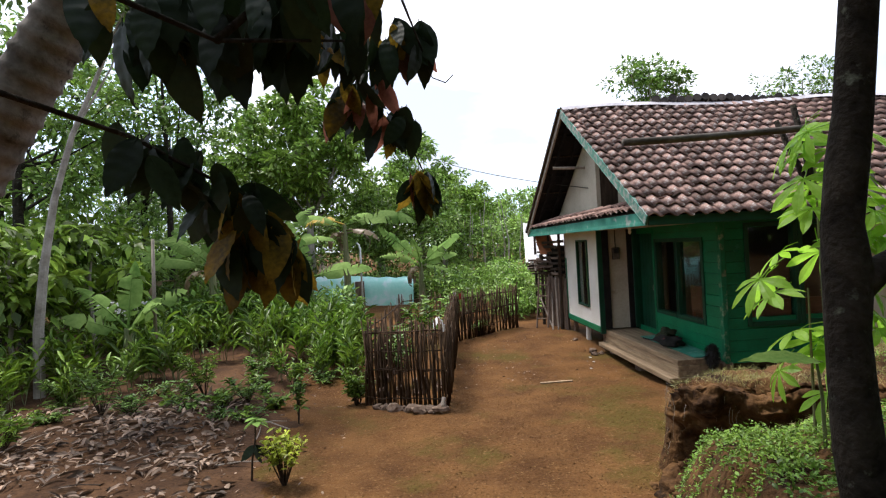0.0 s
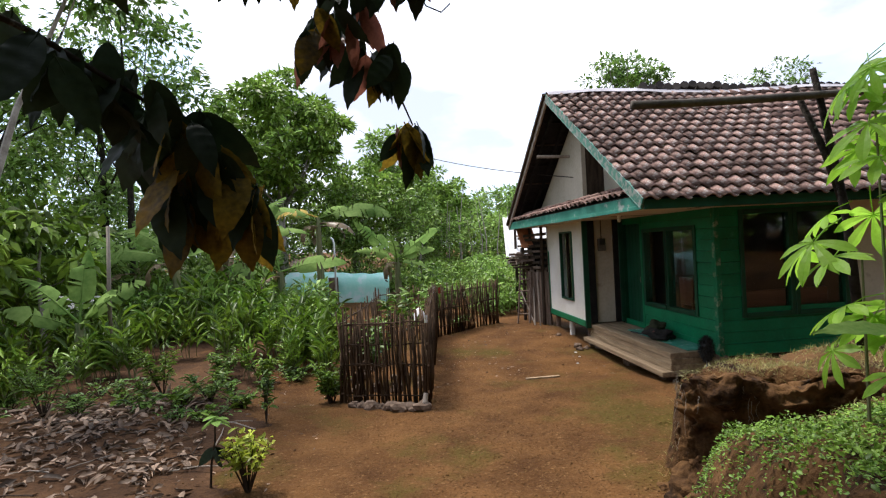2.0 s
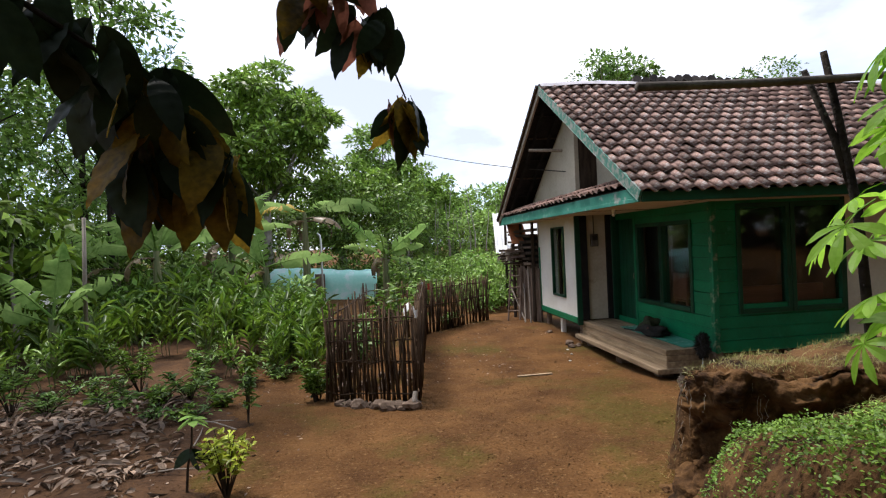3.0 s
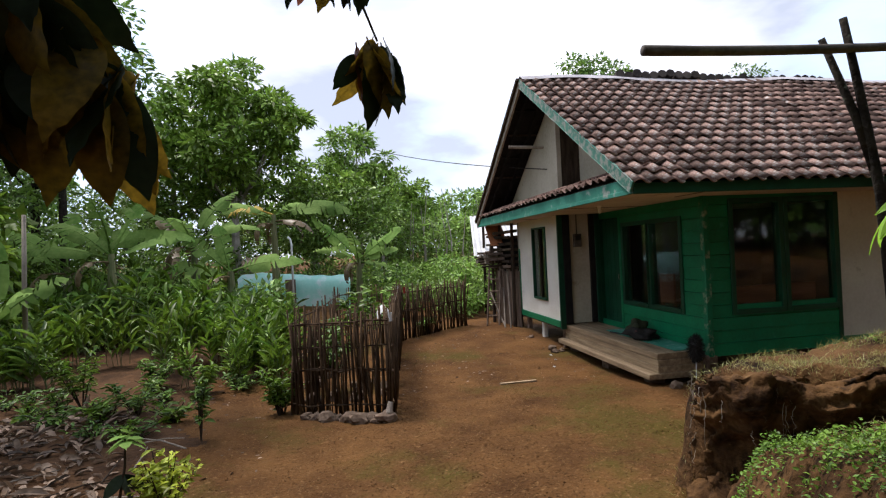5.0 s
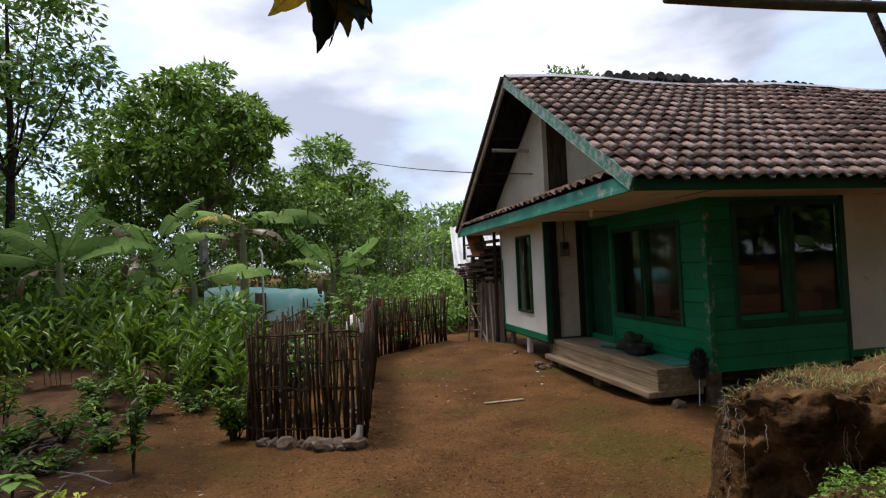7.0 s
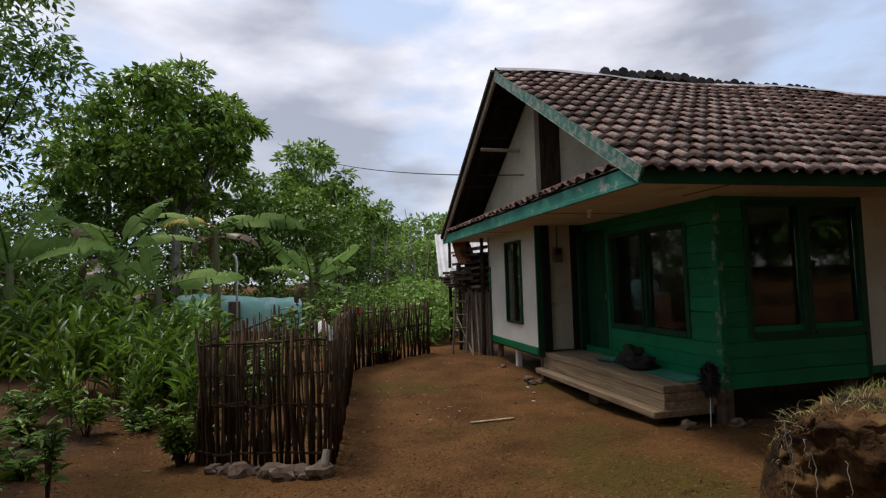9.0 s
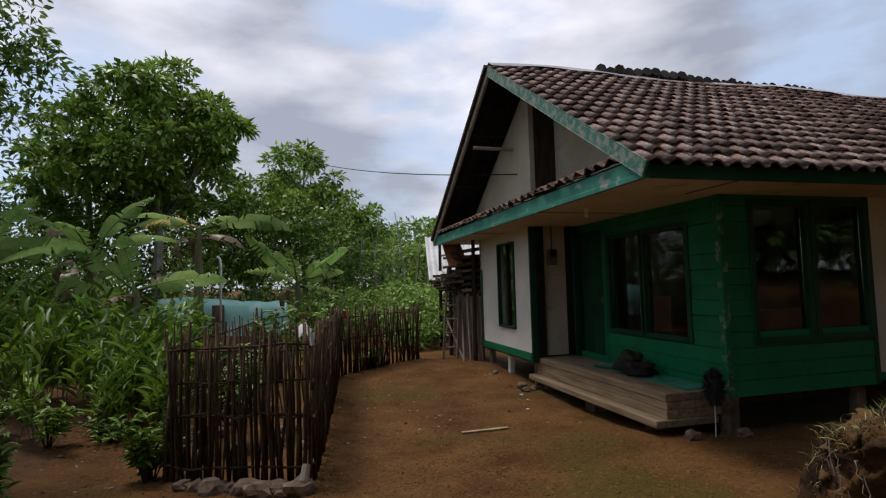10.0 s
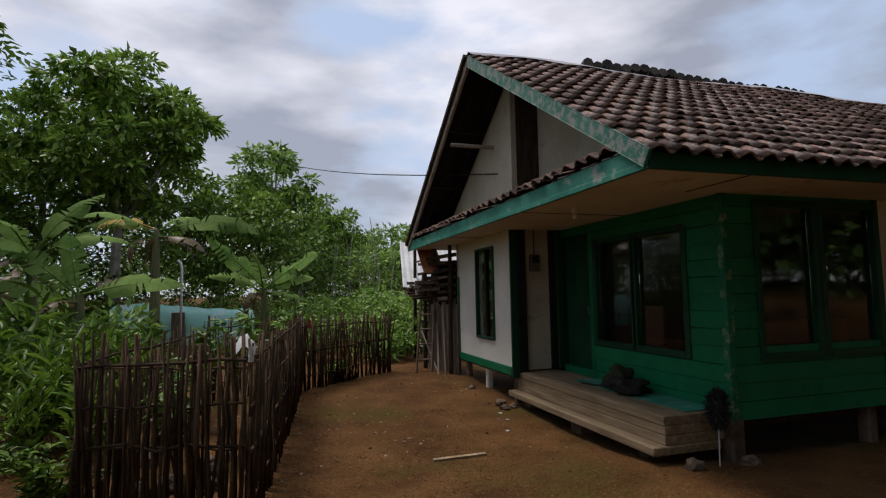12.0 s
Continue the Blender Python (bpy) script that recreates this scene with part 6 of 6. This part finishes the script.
for k in range(14):
    y = 13.15 + rr.uniform(0, 1.3)
    z = 1.72 + 0.07 * (k % 4)
    part("firewood", beam((3.05 + rr.uniform(0, 0.15), y, z), (3.5, y + rr.gauss(0, 0.08), z + rr.gauss(0, 0.02)), 0.08, 0.06, bevel=0.008), M_wood_brown if k % 2 else M_wood_grey, shed)
cor = bmesh.new()
rows = []
for j in range(2):
    rows.append([cor.verts.new((3.14 + 0.42 * j + i * 0.035, 14.6 + 2.2 * j, 1.86 + 1.2 * j + 0.018 * math.sin(i * 1.57))) for i in range(80)])
for i in range(79):
    cor.faces.new((rows[0][i], rows[0][i + 1], rows[1][i + 1], rows[1][i]))
part("roof_sheet", cor, M_sheet, shed, "pale corrugated roof sheet", smooth=True)
part("rust_sheet", slope_slab(13.2, 2.12, 13.7, 2.6, 3.24, 3.66, 0.012), M_rust, shed, "rusty orange sheet under the eave")
lad = thing("ladder", ground_at(3.12, 13.0), "home-made pole ladder leaning on the woodshed", "ladder")
foot0, foot1 = ground_at(3.0, 12.95), ground_at(3.25, 12.8)
top0, top1 = Vector((3.3, 13.5, 2.1)), Vector((3.52, 13.35, 2.1))
part("rail", tube([foot0, top0], 0.022, 7), M_wood_brown, lad)
part("rail", tube([foot1, top1], 0.022, 7), M_wood_brown, lad)
for k in range(6):
    q = 0.12 + 0.15 * k
    part("rung", tube([foot0.lerp(top0, q), foot1.lerp(top1, q)], 0.014, 6), M_wood_brown, lad)
for k, (x0, y0, x1, y1, h) in enumerate(((3.3, 12.5, 3.5, 13.2, 0.95), (3.42, 12.45, 3.55, 13.0, 1.4), (3.35, 12.7, 3.2, 13.4, 0.8))):
    whole("leaning_pole", tube([ground_at(x0, y0), Vector((x1, y1, ground_z(x1, y1) + h))], 0.018, 6), M_wood_grey, "grey pole leaning against the woodshed", "pole", "leaning poles")

# ---- pole rack on the bank ----
rack = thing("pole_rack", ground_at(3.37, 3.95), "rack of a bamboo pole lashed to forked posts", "rack")
part("bar", tube(bow((1.84, 3.9, 3.25), (3.95, 3.95, 3.34), 0.015, 6), [0.034, 0.033, 0.033, 0.032, 0.032, 0.03, 0.03], 10), M_pole, rack, "long grey bamboo pole", smooth=True)
part("post", tube([ground_at(3.74, 3.98, -0.2), (3.64, 3.97, 2.3), (3.5, 3.96, 3.0), (3.38, 3.95, 3.52)], [0.038, 0.034, 0.028, 0.024], 8), M_bark, rack, smooth=True)
part("fork", tube([(3.66, 3.97, 2.3), (3.5, 4.0, 2.85), (3.27, 4.02, 3.4)], [0.034, 0.028, 0.022], 8), M_bark, rack, smooth=True)
part("post", tube([ground_at(4.1, 3.8, -0.2), (4.08, 3.82, 2.4), (3.95, 3.87, 2.9), (3.9, 3.9, 3.36)], [0.045, 0.042, 0.034, 0.024], 8), M_bark_pale, rack, smooth=True)
# stump, fallen leaf and log on the bank
st = thing("stump", ground_at(1.22, 2.05, -0.05), "small rotten stump with dry grass at the bank's edge", "stump")
sx, sy, sz = origin_of(st)
part("trunk", lump((sx, sy, sz + 0.05), (0.085, 0.09, 0.14), 9, 0.8, 3), M_bark, st)
part("root", tube([(sx, sy, sz + 0.08), (sx + 0.08, sy - 0.08, sz + 0.02), (sx + 0.16, sy - 0.12, sz - 0.03)], [0.04, 0.03, 0.014], 7), M_wood_grey, st)
for k in range(7):
    part("blade", tube([(sx - 0.04, sy + 0.02, sz + 0.1), (sx - 0.08 - 0.02 * k, sy + 0.01 * k, sz + 0.22 + 0.03 * (k % 4)), (sx - 0.1 - 0.03 * k, sy + 0.02 * k, sz + 0.26 + 0.06 * (k % 3))], [0.004, 0.003, 0.001], 4), M_grass, st)
log = whole("log", tube([ground_at(1.02, 0.72, 0.03), ground_at(1.18, 0.76, 0.035), ground_at(1.32, 0.78, 0.03)], [0.028, 0.026, 0.022], 8), M_wood_grey, "short pale stripped log on the bank", "log", smooth=True)
tur = thing("turmeric_plant", ground_at(1.9, 1.85), "single broad dark green leaf on a stalk above the bank", "plant")
t0 = origin_of(tur)
part("stalk", tube([t0 - Vector((0, 0, 0.04)), t0 + Vector((-0.02, -0.02, 0.25)), Vector((1.83, 1.79, 1.84))], [0.01, 0.008, 0.006], 5), M_ban_stem, tur)
ob = put_mesh("blade", BIG_GREEN[0], None, tur)
dd = Vector((-0.95, -0.1, 0.28)).normalized()
sd = dd.cross(Vector((0.1, -0.4, 1))).normalized()
m = Matrix((sd, dd, sd.cross(dd))).transposed().to_4x4() @ Matrix.Diagonal((0.24, 0.36, 0.36, 1))
m.translation = Vector((1.83, 1.79, 1.84)) - t0
ob.matrix_basis = m
# rubble and twigs on the litter
rr = random.Random(51)
for k in range(26):
    x, y = rr.uniform(-5.5, -1.9), rr.uniform(3.6, 7.0)
    a = rr.uniform(0, math.pi)
    l = rr.uniform(0.12, 0.4)
    v = Vector((math.cos(a), math.sin(a), 0)) * l
    p = ground_at(x, y, 0.025)
    whole("dead_branch", tube([p - v, p + Vector((0.02, 0, 0.02)), p + v], [0.008, 0.007, 0.004], 5), M_wood_grey if k % 3 else M_wood_dark, "dry stick lying in the leaf litter", "stick", "sticks in the litter")
# sapling with green top and withered lower leaves
sap = thing("cacao_seedling", ground_at(-1.72, 4.85), "thin seedling with green top leaves and withered dark ones", "seedling")
s0 = origin_of(sap)
part("stem", tube([s0 - Vector((0, 0, 0.05)), s0 + Vector((0.02, 0, 0.2)), s0 + Vector((0.06, 0, 0.4)), s0 + Vector((0.07, 0, 0.6))], [0.012, 0.011, 0.009, 0.006], 6), M_wood_dark, sap)
rr = random.Random(8)
for k in range(8):
    a = k * 0.8 + 0.3
    ob = put_mesh("leaf", BIG_GREEN[k % 2], None, sap)
    dd = Vector((math.cos(a), math.sin(a), -0.35 if k < 5 else 0.25)).normalized()
    s = dd.cross(Vector((0, 0, 1))).normalized()
    m = Matrix((s, dd, s.cross(dd))).transposed().to_4x4() @ Matrix.Scale(rr.uniform(0.13, 0.2), 4)
    m.translation = Vector((0.07, 0, 0.58 + 0.02 * (k % 3)))
    ob.matrix_basis = m
for k in range(4):
    big_leaf(sap, s0 + Vector((0.05, 0, 0.34)), (math.cos(k * 1.7) * 0.8, math.sin(k * 1.7) * 0.8, -0.7), 0.2, 0, rr)

# ---- covered pile, pipe and sheet beyond the garden ----
tp = thing("covered_pile", (-2.0, 20.3, zz(-2, 20)), "long pile under a turquoise tarpaulin beyond the garden", "tarpaulin")
bm = bmesh.new()
rows = []
for i in range(31):
    x = -3.95 + 3.8 * i / 30
    row = []
    for k, (dy, z) in enumerate(((0, -0.1), (0.02, 0.6), (0.06, 0.95), (0.22, 1.13), (0.5, 1.16), (0.9, 1.0), (1.05, 0.3))):
        w = 0.04 * noise.noise(Vector((x * 3, k * 0.8, 0)))
        e = min(i, 30 - i)
        z2 = z * (0.9 if e == 0 else 1.0) * (1 - 0.05 * (i / 30))
        row.append(bm.verts.new((x + w, 20 + dy + w, zz(x, 20) + z2 - 0.05 + w)))
    rows.append(row)
for r0, r1 in zip(rows, rows[1:]):
    for k in range(6):
        bm.faces.new((r0[k], r1[k], r1[k + 1], r0[k + 1]))
part("cover", bm, M_tarp, tp, smooth=True)
part("prop", box(-2.35, -2.0, 19.94, 19.98, 0.2, 1.3, bevel=0.01), M_wood_brown, tp, "brown board standing against the cover")
whole("water_pipe", tube([(-2.05, 19.6, zz(-2, 19.6) - 0.1), (-2.05, 19.6, 2.5), (-2.08, 19.6, 2.68), (-2.16, 19.6, 2.76)], 0.035, 8), M_plastic_w, "white upright water pipe with a bent top", "pipe", smooth=True)
for k, (x, y) in enumerate(((-8.2, 13.6), (-6.6, 13.6))):
    whole("sheet_post", tube([ground_at(x, y, -0.1), ground_at(x, y, 0.95)], 0.03, 6), M_bamboo, "short bamboo post under a plastic sheet", "post", "sheet posts")
bm = bmesh.new()
bmesh.ops.create_grid(bm, x_segments=12, y_segments=6, size=0.5)
for v in bm.verts:
    x, y = v.co.x, v.co.y
    v.co = Vector((-7.4 + x * 1.7, 13.5 + y * 0.8, zz(-7.4, 13.5) + 0.95 + y * 0.3 - 0.25 * (0.25 - x * x) + 0.03 * noise.noise(Vector((x * 8, y * 6, 2)))))
whole("plastic_sheet", bm, M_sheet, "pale bluish plastic sheet stretched on posts", "plastic sheet", smooth=True)


# ---- separate roof tiles nearest the path ----
for c in range(18):
    for r in range(ROWS_N):
        ob = put_mesh("tile", tile_me, None, roof)
        m = tile_frame(1, c, r)
        m.translation = m.translation - origin_of(roof)
        ob.matrix_basis = m
